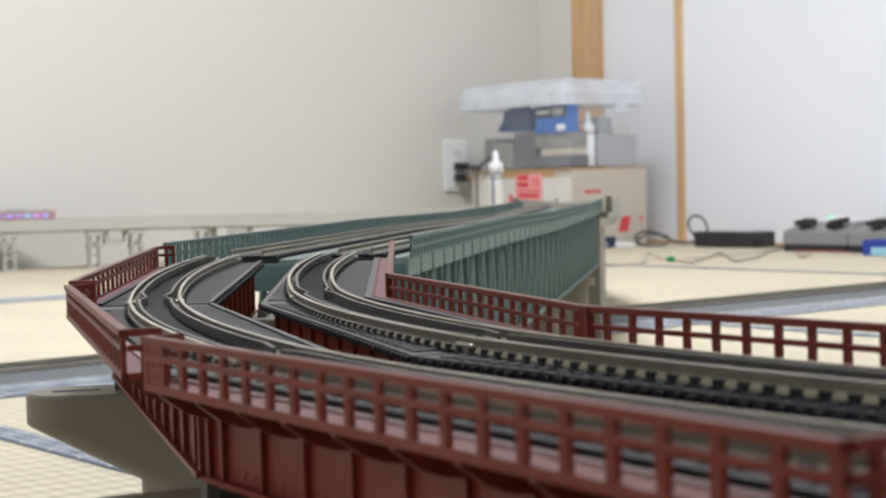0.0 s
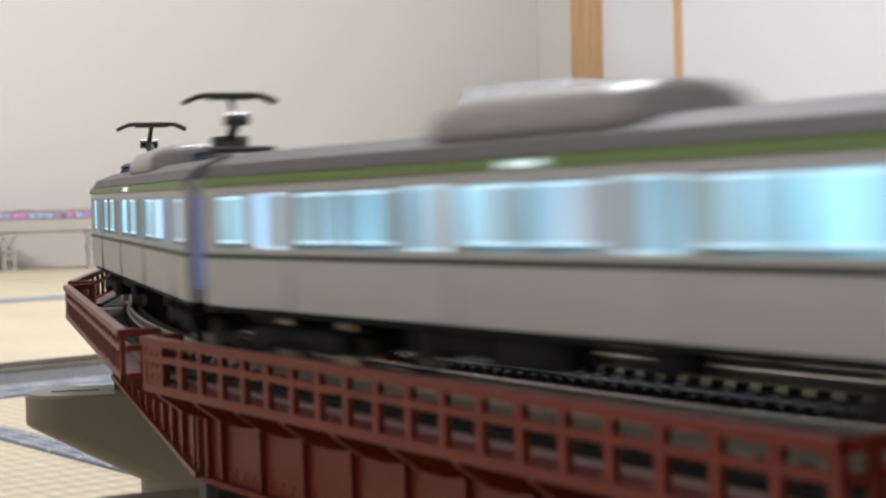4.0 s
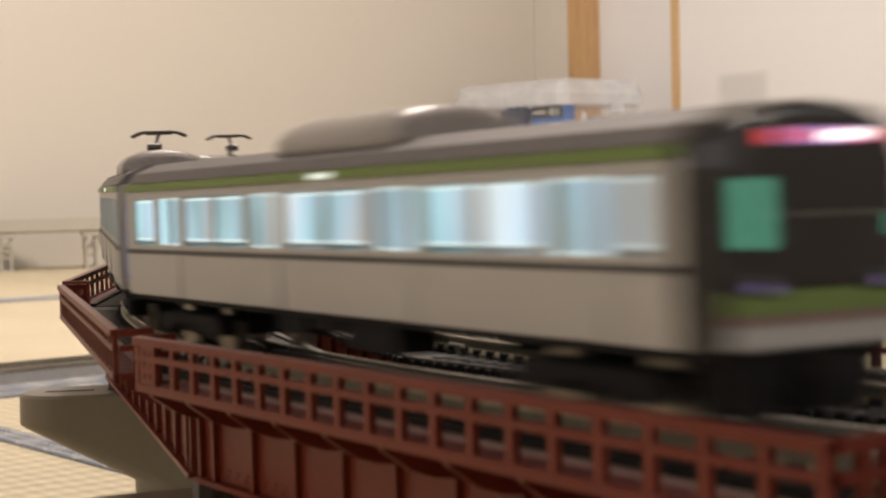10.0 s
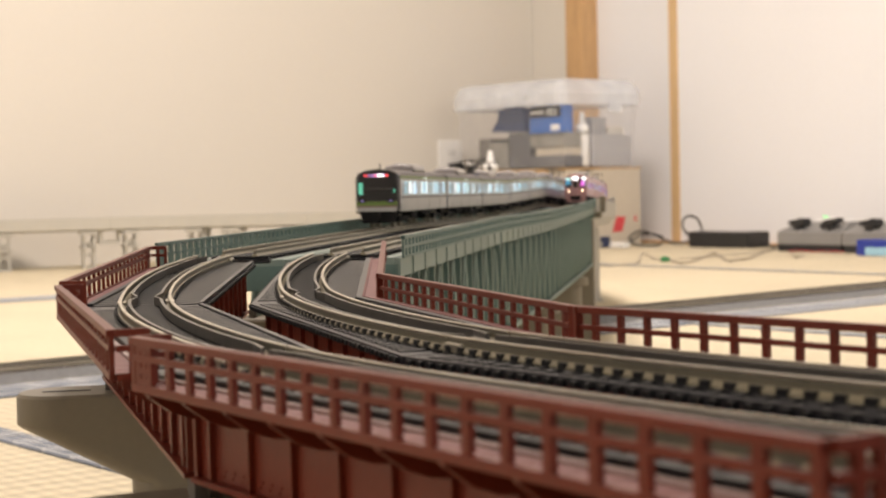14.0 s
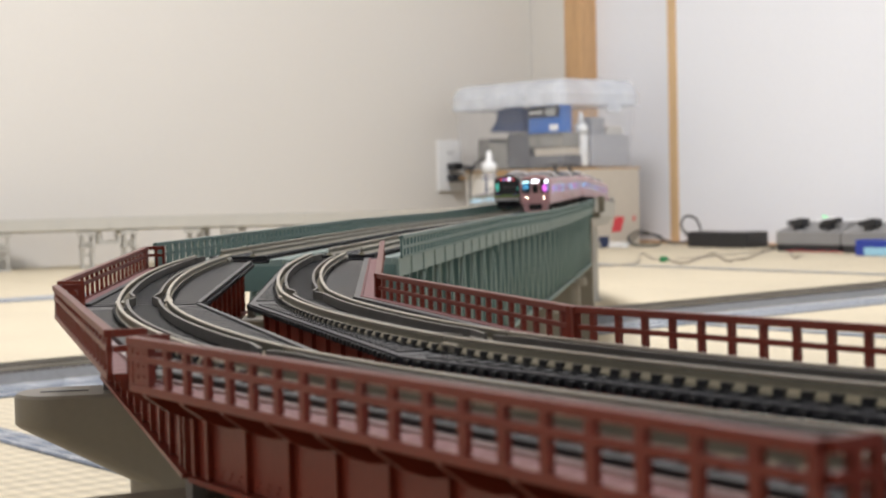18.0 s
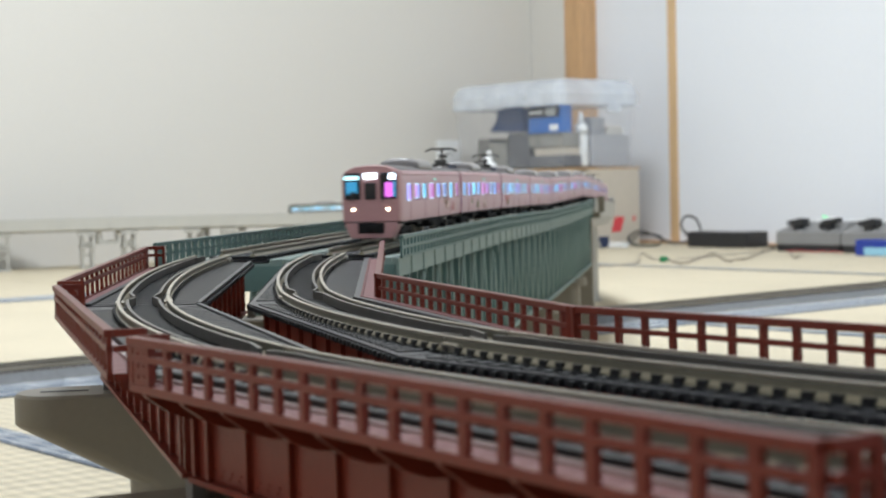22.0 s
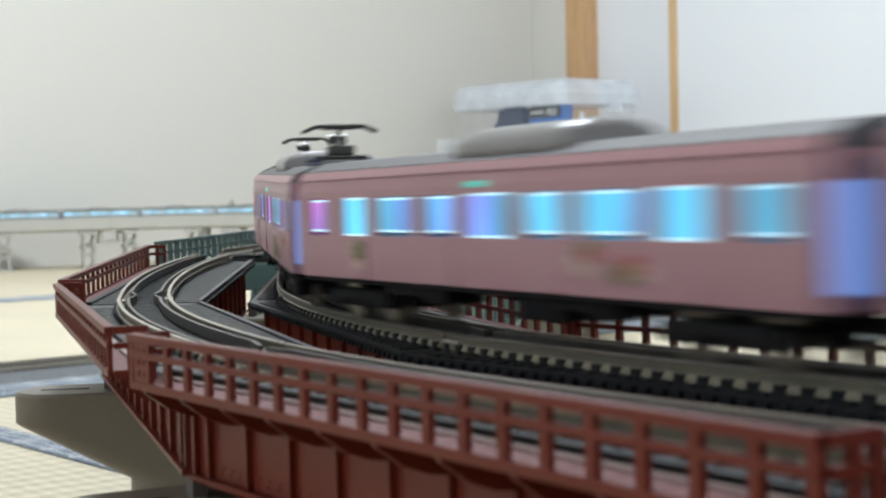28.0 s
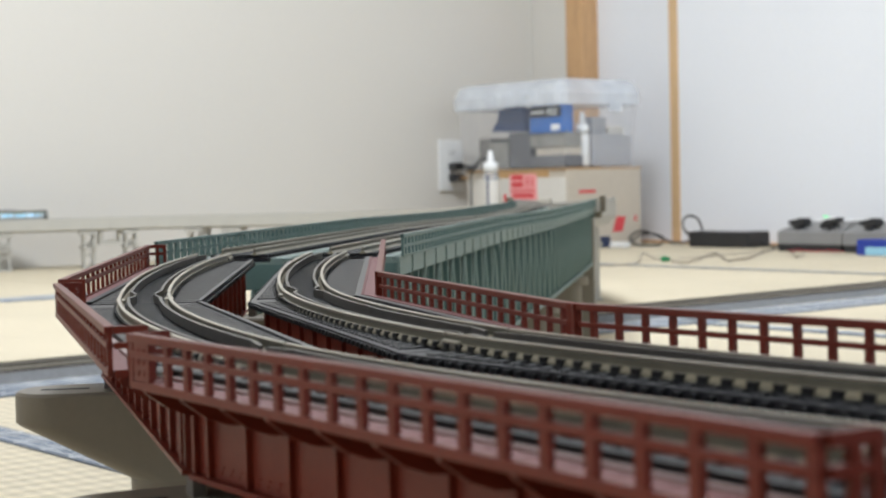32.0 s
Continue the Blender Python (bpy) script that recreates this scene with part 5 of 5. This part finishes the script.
def clear_plastic(name, cover, tint):
    m = bpy.data.materials.new(name)
    m.use_nodes = True
    nt = m.node_tree
    bsdf = nt.nodes["Principled BSDF"]
    bsdf.inputs["Base Color"].default_value = (*tint, 1)
    bsdf.inputs["Roughness"].default_value = 0.3
    clear = nt.nodes.new("ShaderNodeBsdfTransparent")
    n = nt.nodes.new("ShaderNodeTexNoise")
    n.inputs["Scale"].default_value = 18
    geo = nt.nodes.new("ShaderNodeNewGeometry")
    nt.links.new(geo.outputs["Position"], n.inputs["Vector"])
    mr = nt.nodes.new("ShaderNodeMapRange")
    mr.inputs["To Min"].default_value, mr.inputs["To Max"].default_value = cover - min(0.12, cover), cover + min(0.12, cover * 0.7)
    nt.links.new(n.outputs["Fac"], mr.inputs["Value"])
    mix = nt.nodes.new("ShaderNodeMixShader")
    nt.links.new(mr.outputs["Result"], mix.inputs["Fac"])
    nt.links.new(clear.outputs["BSDF"], mix.inputs[1])
    nt.links.new(bsdf.outputs["BSDF"], mix.inputs[2])
    nt.links.new(mix.outputs["Shader"], nt.nodes["Material Output"].inputs["Surface"])
    return m


MILKY = clear_plastic("milky_clear_plastic", 0.068, (0.80, 0.83, 0.88))
MILKY_LID = clear_plastic("milky_lid_plastic", 0.33, (0.80, 0.84, 0.90))


def in_room(name, label, category, a, b, z=0.0, turn=0.0, group=""):
    """A thing at a and b in the room; its x runs along U (towards the doors), its y back towards the plaster wall."""
    ob = thing(name, label, category, group)
    ob.matrix_basis = ROOM @ pose(-a, -b, z, 0, 0, turn)
    return ob


# carton: x from 0 to 0.2 (right face spans x), y from 0 to 0.305 (left face spans y)
CA, CB, CH = 0.316, 0.399, 0.158
carton = in_room("cardboard_box", "white cardboard box with red print standing in the corner", "cardboard box", CA, CB)
part("carton_body", box(0, 0.2, 0, 0.300, 0, CH - 0.004, 0.002), CARD_BEIGE, carton)
part("carton_side", box(-0.0012, 0.0, 0.003, 0.297, 0.003, CH - 0.018), CARD_WHITE, carton, "white printed side")
part("flap", box(-0.003, 0.1, 0.0, 0.30, CH - 0.004, CH - 0.001), CARD_BROWN, carton, "brown cardboard flap")
part("flap", box(0.101, 0.203, 0.0, 0.30, CH - 0.004, CH - 0.001), CARD_BROWN, carton, "brown cardboard flap")
part("tape", box(-0.0018, -0.0012, 0.05, 0.24, CH - 0.018, CH - 0.005), CARD_BROWN, carton, "brown tape")
st = part("handling_sticker", box(-0.0022, -0.0013, 0.085, 0.165, CH - 0.062, CH - 0.010), PRINT_PINK, carton, "pink handling sticker with red marks")
for i, y in enumerate((0.098, 0.112)):
    part("arrow", prism([(y - 0.0045, CH - 0.025), (y, CH - 0.016), (y + 0.0045, CH - 0.025), (y + 0.0017, CH - 0.025), (y + 0.0017, CH - 0.037), (y - 0.0017, CH - 0.037), (y - 0.0017, CH - 0.025)], -0.0027, -0.0023, "x"), PRINT_RED, st)
for y0, y1, z0, z1 in ((0.125, 0.158, 0.012, 0.022), (0.125, 0.158, 0.026, 0.036), (0.09, 0.160, 0.042, 0.045), (0.095, 0.155, 0.049, 0.057)):
    part("print_bar", box(-0.0026, -0.0023, y0, y1, CH - z1, CH - z0), PRINT_RED, st)
for y0, y1, z0, z1 in ((0.205, 0.222, 0.085, 0.108), (0.228, 0.245, 0.085, 0.108), (0.175, 0.185, 0.085, 0.108)):
    part("print_mark", box(-0.0016, -0.0013, y0, y1, z0, z1), PRINT_RED, carton)
part("print_bar", box(0.03, 0.075, -0.0006, -0.0002, 0.108, 0.114), PRINT_RED, carton)
part("print_mark", prism([(0.120, 0.030), (0.146, 0.030), (0.156, 0.060), (0.130, 0.060)], -0.0006, -0.0002), PRINT_RED, carton)
part("print_mark", box(0.180, 0.186, -0.0006, -0.0002, 0.05, 0.06), PRINT_RED, carton)
part("print_mark", box(0.085, 0.112, -0.0006, -0.0002, 0.0, 0.022), PRINT_NAVY, carton)


def hollow_tub(x0, x1, y0, y1, z0, z1, taper, r, t, lid=False):
    """An open tub with rounded corners and a wall of thickness t, narrower at its foot."""
    def ring(z, grow):
        pts = []
        for cx, cy, a0 in ((x1 - r, y1 - r, 0), (x0 + r, y1 - r, 90), (x0 + r, y0 + r, 180), (x1 - r, y0 + r, 270)):
            for q in range(5):
                a = radians(a0 + q * 22.5)
                pts.append((cx + (r + grow) * math.cos(a), cy + (r + grow) * math.sin(a), z))
        return pts
    bm = bmesh.new()
    rows = [ring(z0, -taper), ring(z1, 0), ring(z1, -t), ring(z0 + t, -taper - t)]
    if lid:
        rows = [ring(z0, 0), ring(z0 + 0.022, 0.001), ring(z1 - 0.012, -taper * 0.35), ring(z1 - 0.004, -taper * 0.7), ring(z1, -taper * 1.3), ring(z1 - t, -taper * 1.3 - t), ring(z0, -t)]
    vs = [[bm.verts.new(p) for p in row] for row in rows]
    n = len(vs[0])
    for u, w in zip(vs, vs[1:]):
        for i in range(n):
            bm.faces.new((u[i], u[(i + 1) % n], w[(i + 1) % n], w[i]))
    if lid:
        bm.faces.new(vs[4])
        bm.faces.new(vs[5][::-1])
        for i in range(n):
            bm.faces.new((vs[6][i], vs[6][(i + 1) % n], vs[0][(i + 1) % n], vs[0][i]))
    else:
        bm.faces.new(vs[0][::-1])
        bm.faces.new(vs[3])
    bmesh.ops.recalc_face_normals(bm, faces=bm.faces)
    return bm


TUB_Z = CH - 0.0005
tub = in_room("storage_box", "milky clear plastic storage box of tools on the cardboard box", "storage box", CA, CB, TUB_Z)
part("tub", hollow_tub(-0.016, 0.206, -0.004, 0.330, 0.0, 0.128, 0.012, 0.03, 0.002), MILKY, tub, "milky clear plastic tub")
part("lid", hollow_tub(-0.021, 0.211, -0.009, 0.335, 0.122, 0.173, 0.018, 0.034, 0.002, True), MILKY_LID, tub, "milky plastic lid")
for y0 in (0.05, 0.09, 0.135, 0.18):
    part("lid_rib", box(-0.0225, -0.0205, y0, y0 + 0.028, 0.128, 0.152, 0.0006), MILKY_LID, tub)
part("latch", box(0.105, 0.140, -0.0125, -0.0085, 0.108, 0.126, 0.002), MILKY_LID, tub, "milky lid latch")


def box_thing(name, label, category, a, b, z, dims, material, bevel=0.002, turn=0.0):
    ob = in_room(name, label, category, a, b, z, turn)
    part("case", box(0, dims[0], 0, dims[1], 0, dims[2], bevel), material, ob)
    return ob


FLOOR_Z = TUB_Z + 0.0028
tool = in_room("brush_head", "dark blue plastic cleaning tool in the storage box", "tool", CA - 0.002, CB - 0.122, FLOOR_Z + 0.070)
part("head_plate", prism([(0.0, 0.0), (0.100, 0.004), (0.094, 0.012), (0.080, 0.026), (0.078, 0.046), (0.0, 0.046)], 0.0, 0.018, "x", 0.001), BLUE_TOOL, tool)
for i in range(3):
    part("tooth", box(0.004, 0.014, 0.012 + i * 0.022, 0.022 + i * 0.022, 0.046, 0.054), BLUE_TOOL, tool)
part("ridge", box(-0.0012, 0.0, 0.006, 0.078, 0.024, 0.027), PRINT_NAVY, tool)
for y, w, h, tone, turn in ((0.112, 0.062, 0.069, 0, 0), (0.178, 0.05, 0.052, 1, 4), (0.232, 0.04, 0.061, 2, -5)):
    box_thing("packet", "worn grey paper packet in the storage box", "packet", CA - 0.006, CB - y, FLOOR_Z, (0.055, w, h), CLUTTER[tone], 0.003, turn)
pk = in_room("printed_packet", "blue and black printed packet in the storage box", "packet", CA + 0.002, CB - 0.010, FLOOR_Z + 0.066)
part("packet_body", box(0, 0.03, 0, 0.092, 0, 0.053, 0.001), PRINT_BLUE, pk)
part("packet_top", box(-0.0008, 0, 0.001, 0.091, 0.030, 0.052), PRINT_BLACK, pk, "black printed band")
part("packet_label", box(-0.0008, 0, 0.006, 0.030, 0.004, 0.016), WHITE_PLASTIC, pk, "white paper label")
part("print_bar", box(-0.0014, -0.0009, 0.050, 0.086, 0.038, 0.043), WHITE_PLASTIC, pk)
num = bpy.data.curves.new("packet_number", "FONT")
num.body, num.size, num.extrude, num.align_x = "400", 0.021, 0.0002, "LEFT"
num.materials.append(WHITE_PLASTIC)
text = new("packet_number", num)
text.parent = pk
text.matrix_basis = Matrix.Translation((-0.0012, 0.043, 0.033)) @ Matrix(((0, 0, -1, 0), (-1, 0, 0, 0), (0, 1, 0, 0), (0, 0, 0, 1)))
box_thing("packet", "flat dark packet in the storage box", "packet", CA - 0.003, CB - 0.008, FLOOR_Z, (0.048, 0.10, 0.022), CLUTTER[0])
box_thing("packet", "flat pale packet in the storage box", "packet", CA - 0.006, CB - 0.010, FLOOR_Z + 0.022, (0.042, 0.085, 0.016), CARD_BEIGE)
box_thing("packet", "flat grey packet in the storage box", "packet", CA - 0.003, CB - 0.008, FLOOR_Z + 0.038, (0.045, 0.10, 0.028), CLUTTER[1])
ib = in_room("glue_bottle", "small white dropper bottle in the storage box", "bottle", CA - 0.064, CB - 0.022, FLOOR_Z)
part("bottle_body", lathe([(0.012, 0), (0.0135, 0.002), (0.0135, 0.058), (0.011, 0.062)]), WHITE_PLASTIC, ib, smooth=True)
part("bottle_cap", lathe([(0.013, 0.062), (0.013, 0.080), (0.006, 0.084), (0.0045, 0.104), (0.0025, 0.106)]), WHITE_PLASTIC, ib, smooth=True)
# The case's unseen depth is added to block lamp light towards the door
box_thing("grey_case", "grey instrument case in the storage box", "case", CA - 0.082, CB - 0.012, FLOOR_Z, (0.105, 0.29, 0.062), GREY_CASE)
box_thing("dark_packet", "dark packet leaning in the storage box", "packet", CA - 0.095, CB - 0.024, FLOOR_Z + 0.062, (0.035, 0.03, 0.034), GREY_CASE)
box_thing("pale_packet", "pale carton in the storage box", "packet", CA - 0.135, CB - 0.024, FLOOR_Z + 0.062, (0.045, 0.03, 0.016), CARD_WHITE)

# bottle in front of the carton
bt = thing("oil_bottle", "clear plastic bottle with a white dropper cap", "bottle")
bt.matrix_basis = pose(0.089, 3.02, 0)
part("bottle_body", lathe([(0.0125, 0), (0.0145, 0.002), (0.0145, 0.146), (0.012, 0.151)]), MILKY_LID, bt, smooth=True)
part("bottle_cap", lathe([(0.0135, 0.151), (0.0138, 0.168), (0.0065, 0.172), (0.0045, 0.190), (0.003, 0.192)]), WHITE_PLASTIC, bt, "white dropper cap", smooth=True)
part("bottle_label", lathe([(0.0147, 0.02), (0.0149, 0.021), (0.0149, 0.135), (0.0147, 0.136)]), CARD_WHITE, bt, "white paper label", smooth=True)
part("label_stripe", box(-0.0085, -0.0045, -0.0155, -0.0135, 0.02, 0.148, 0.0004), PRINT_NAVY, bt, "navy stripe")

# wall outlet with two plugs
outlet = in_room("wall_outlet", "white wall outlet plate with two black plugs", "wall outlet", 0.279, -BACK, 0.116)
part("plate", box(0, 0.066, -0.007, 0.0, 0, 0.109, 0.0025), WHITE_PLASTIC, outlet)
part("insert", box(0.016, 0.050, -0.0085, -0.007, 0.012, 0.097, 0.0008), WHITE_PLASTIC, outlet)
for z in (0.028, 0.055, 0.082):
    for x in (0.027, 0.037):
        part("slot", box(x, x + 0.0022, -0.0088, -0.0083, z - 0.004, z + 0.004), BLACK_PLASTIC, outlet)
for i, z in enumerate((0.052, 0.028)):
    plug = in_room("power_plug", "black power plug in the wall outlet", "plug", 0.279 - 0.033, 0.0085 - BACK, 0.116 + z)
    part("plug_body", box(-0.011, 0.013, -0.026, 0, -0.008, 0.008, 0.003), BLACK_PLASTIC, plug)
    part("strain_relief", tube([(0.0, -0.022, 0.0), (0.024, -0.030, -0.002), (0.040, -0.034, -0.004)], 0.0042, 8), BLACK_PLASTIC if i == 0 else SLEEVE, plug)


def cable(name, label, pts, radius, material, steps=8, category="cable"):
    """A cable through the given places, smoothed."""
    p = [Vector(q) for q in pts]
    out = []
    for i in range(len(p) - 1):
        a, b, c, d = p[max(i - 1, 0)], p[i], p[i + 1], p[min(i + 2, len(p) - 1)]
        for k in range(steps):
            t = k / steps
            out.append(0.5 * (2 * b + (c - a) * t + (2 * a - 5 * b + 4 * c - d) * t * t + (3 * b - a - 3 * c + d) * t ** 3))
    out.append(p[-1])
    ob = new(name, mesh_of(name, tube(out, radius, 8), material, True))
    return tagged(ob, label, category)


def rm(a, b, z):
    return room(a, b, z)


cable("power_cable", "black cable arching from the wall plug", [rm(0.206, -0.0015, 0.164), rm(0.24, 0.03, 0.166), rm(0.325, 0.108, 0.167), rm(0.3365, 0.146, 0.164), rm(0.3365, 0.158, 0.1735), rm(0.3365, 0.174, 0.1795), rm(0.3365, 0.193, 0.1805), rm(0.338, 0.214, 0.172), rm(0.340, 0.222, 0.12), rm(0.342, 0.23, 0.04), rm(0.355, 0.27, 0.003), rm(0.36, 0.43, 0.003)], 0.0024, BLACK_PLASTIC)
cable("power_cable", "black cable hanging from the wall plug", [rm(0.206, -0.0015, 0.140), rm(0.24, 0.035, 0.148), rm(0.318, 0.098, 0.156), rm(0.338, 0.146, 0.159), rm(0.341, 0.142, 0.146), rm(0.342, 0.1425, 0.125), rm(0.343, 0.145, 0.06), rm(0.348, 0.18, 0.003), rm(0.352, 0.42, 0.003)], 0.0022, BLACK_PLASTIC)
adapter = in_room("power_adapter", "long black power adapter on the tatami", "power adapter", 0.118, 0.690)
part("adapter_case", box(-0.012, 0.05, 0.003, 0.153, 0, 0.030, 0.004), BLACK_PLASTIC, adapter)
part("adapter_label", box(0.0, 0.04, 0.03, 0.11, 0.030, 0.0306), GREY_CASE, adapter)
cable("adapter_cable", "black cable looped beside the power adapter", [rm(0.10, 0.535, 0.014), rm(0.07, 0.52, 0.02), rm(0.06, 0.50, 0.05), rm(0.08, 0.49, 0.058), rm(0.10, 0.495, 0.04), rm(0.09, 0.505, 0.012), rm(0.10, 0.47, 0.006), rm(0.12, 0.44, 0.022), rm(0.14, 0.42, 0.030), rm(0.165, 0.415, 0.018), rm(0.16, 0.43, 0.003), rm(0.13, 0.46, 0.003), rm(0.11, 0.45, 0.018), rm(0.14, 0.425, 0.024), rm(0.19, 0.43, 0.003)], 0.0022, BLACK_PLASTIC)
cable("adapter_cable", "black cable from the power adapter to a throttle", [rm(0.10, 0.693, 0.012), rm(0.10, 0.71, 0.006), rm(0.12, 0.74, 0.004), rm(0.10, 0.78, 0.012), rm(0.07, 0.83, 0.02)], 0.0020, BLACK_PLASTIC)
sw = in_room("inline_switch", "small white inline switch on a cable", "switch", 0.215, 0.45)
part("switch_case", box(-0.006, 0.012, -0.004, 0.036, 0, 0.011, 0.003), WHITE_PLASTIC, sw)
gc = in_room("cable_joiner", "small green cable joiner on the tatami", "connector", 0.554, 0.885)
part("joiner_case", box(-0.003, 0.006, 0.002, 0.014, 0.0, 0.009, 0.0025), GREEN_PLUG, gc)
cable("track_wire", "thin brown wire snaking over the tatami", [rm(0.55, 0.885, 0.004), rm(0.561, 0.903, 0.002), rm(0.585, 0.952, 0.002), rm(0.467, 0.876, 0.002), rm(0.327, 0.780, 0.002), rm(0.513, 0.975, 0.002), rm(0.470, 0.963, 0.003), rm(0.433, 0.947, 0.002), rm(0.260, 0.834, 0.002), rm(0.172, 0.79, 0.002), rm(0.231, 0.868, 0.002), rm(0.377, 0.998, 0.002), rm(0.299, 0.951, 0.002)], 0.0011, WIRE_BROWN, 5)
cable("track_wire", "thin pale wire snaking over the tatami", [rm(0.550, 0.866, 0.004), rm(0.502, 0.803, 0.002), rm(0.389, 0.675, 0.002), rm(0.442, 0.714, 0.002), rm(0.644, 0.894, 0.002), rm(0.78, 0.86, 0.002)], 0.0010, WIRE_PALE, 5)
cable("track_wire", "thin pale wire lying straight on the tatami", [rm(0.487, 0.846, 0.002), rm(0.448, 0.852, 0.002), rm(0.40, 0.842, 0.002), rm(0.318, 0.834, 0.002), rm(0.225, 0.796, 0.002), rm(0.127, 0.757, 0.002)], 0.0008, WIRE_PALE)


def throttle(a, b, label, w, knobs, light):
    """A grey control box with sloping flanks, a black base, two lever knobs and a pilot light."""
    t = in_room("train_throttle", label, "train throttle", a, b, 0, 0, "train throttles")
    bm = bmesh.new()
    for z, x0, x1, y0, y1 in ((0.013, 0.0, 0.115, 0.0, w), (0.034, 0.001, 0.115, 0.0, w), (0.0355, 0.003, 0.114, 0.001, w - 0.001), (0.0505, 0.034, 0.108, 0.006, w - 0.020), (0.0518, 0.038, 0.106, 0.009, w - 0.023)):
        for x in (x0, x1):
            for y in (y0, y1):
                bm.verts.new((x, y, z))
    bmesh.ops.convex_hull(bm, input=bm.verts)
    part("case", bm, THROTTLE_GREY, t)
    part("base", box(0.001, 0.113, 0.002, w - 0.002, 0.0, 0.013, 0.001), BLACK_PLASTIC, t, "black base")
    part("control_panel", box(0.040, 0.1, 0.012, w - 0.026, 0.0518, 0.0540, 0.0006), WHITE_PLASTIC, t, "pale control panel")
    part("direction_switch", box(0.05, 0.08, light - 0.026, light + 0.006, 0.0540, 0.0585, 0.0018), WHITE_PLASTIC, t, "pale direction switch housing")
    for y, lean in zip(knobs, (0.0, 0.006)):
        knob = part("knob", lathe([(0.0080, 0.034), (0.0080, 0.046), (0.007, 0.048)], 16), BLACK_PLASTIC, t, "black lever knob")
        knob.location = (0.014, y, 0)
        part("lever", prism([(y - 0.018, 0.0465 + lean), (y + 0.004, 0.0450), (y + 0.017, 0.0465 - lean), (y + 0.018, 0.0530 - lean), (y + 0.010, 0.0550), (y - 0.004, 0.0570), (y - 0.018, 0.0575 + lean * 0.4)], 0.004, 0.024, "x", 0.0012), BLACK_PLASTIC, t, "black lever")
        part("lever_cap", box(0.010, 0.022, y - 0.014, y + 0.001, 0.0568, 0.0584, 0.0006), WHITE_PLASTIC if lean else BLACK_PLASTIC, t)
    part("pilot_light", box(0.054, 0.058, light - 0.004, light + 0.004, 0.0585, 0.0610, 0.0006), GREEN_LED, t, "green pilot light")
    return t


throttle(0.195, 0.948, "grey plastic model-train throttle with black levers", 0.139, (0.100, 0.030), 0.076)
throttle(0.200, 1.160, "wide grey plastic model-train throttle with black levers", 0.206, (0.157, 0.060), 0.131)
cable("track_wire", "thin red wire lying along the throttles", [rm(0.212, 0.845, 0.002), rm(0.206, 0.87, 0.003), rm(0.210, 0.90, 0.002), rm(0.205, 0.93, 0.003), rm(0.211, 0.965, 0.002)], 0.0007, PRINT_RED, 5)
blue = in_room("blue_packet", "blue box with a pale blue front beside the throttles", "packet", 0.262, 1.120)
part("packet_body", box(0, 0.04, 0, 0.09, 0, 0.026, 0.001), DEEP_BLUE, blue)
part("packet_front", box(-0.0015, 0.0, 0.0, 0.072, 0.001, 0.014), PALE_BLUE, blue, "pale blue front")

# double track laid on the tatami, crossing under the bridge
ft = thing("floor_track", "grey ballasted double track lying on the tatami", "model track")
p0, p1 = room(2.9, 1.562, 0), room(0.05, 1.553, 0)
d = (p1 - p0).normalized()
ft.matrix_basis = Matrix.Translation(p0) @ Matrix.Rotation(math.atan2(d.y, d.x), 4, "Z")
FL = (p1 - p0).length
TIE_BROWN = shader("brown_tie", (0.095, 0.086, 0.076), 0.7, vary=0.2, grain=900)
BED = shader("floor_track_bed", (0.20, 0.205, 0.215), 0.85, vary=0.18, grain=1500, coarse=200, bump=0.0002)
BED_TOP = shader("floor_track_ballast", (0.15, 0.14, 0.125), 0.9, vary=0.35, grain=1500, coarse=300, bump=0.0003)
for y in (-0.0165, 0.0165):
    part("track_bed", prism([(y - 0.0162, 0.0), (y - 0.0110, 0.0070), (y + 0.0110, 0.0070), (y + 0.0162, 0.0)], 0, FL, "x"), BED, ft, "blue-grey ballast shoulder")
    part("ballast", box(0, FL, y - 0.0105, y + 0.0105, 0.0069, 0.0074), BED_TOP, ft)
    for k in (-1, 1):
        part("rail", box(0, FL, y + k * 0.00485 - 0.0004, y + k * 0.00485 + 0.0004, 0.0088, 0.0102), RAIL, ft)
    tie = mesh_of("sleeper", box(-0.0010, 0.0010, -0.0085, 0.0085, 0.0074, 0.0083), TIE_BROWN)
    for i in range(240):
        ob = part("sleeper", tie, None, ft)
        ob.location = (0.55 + i * 0.0065, y, 0)


motions()
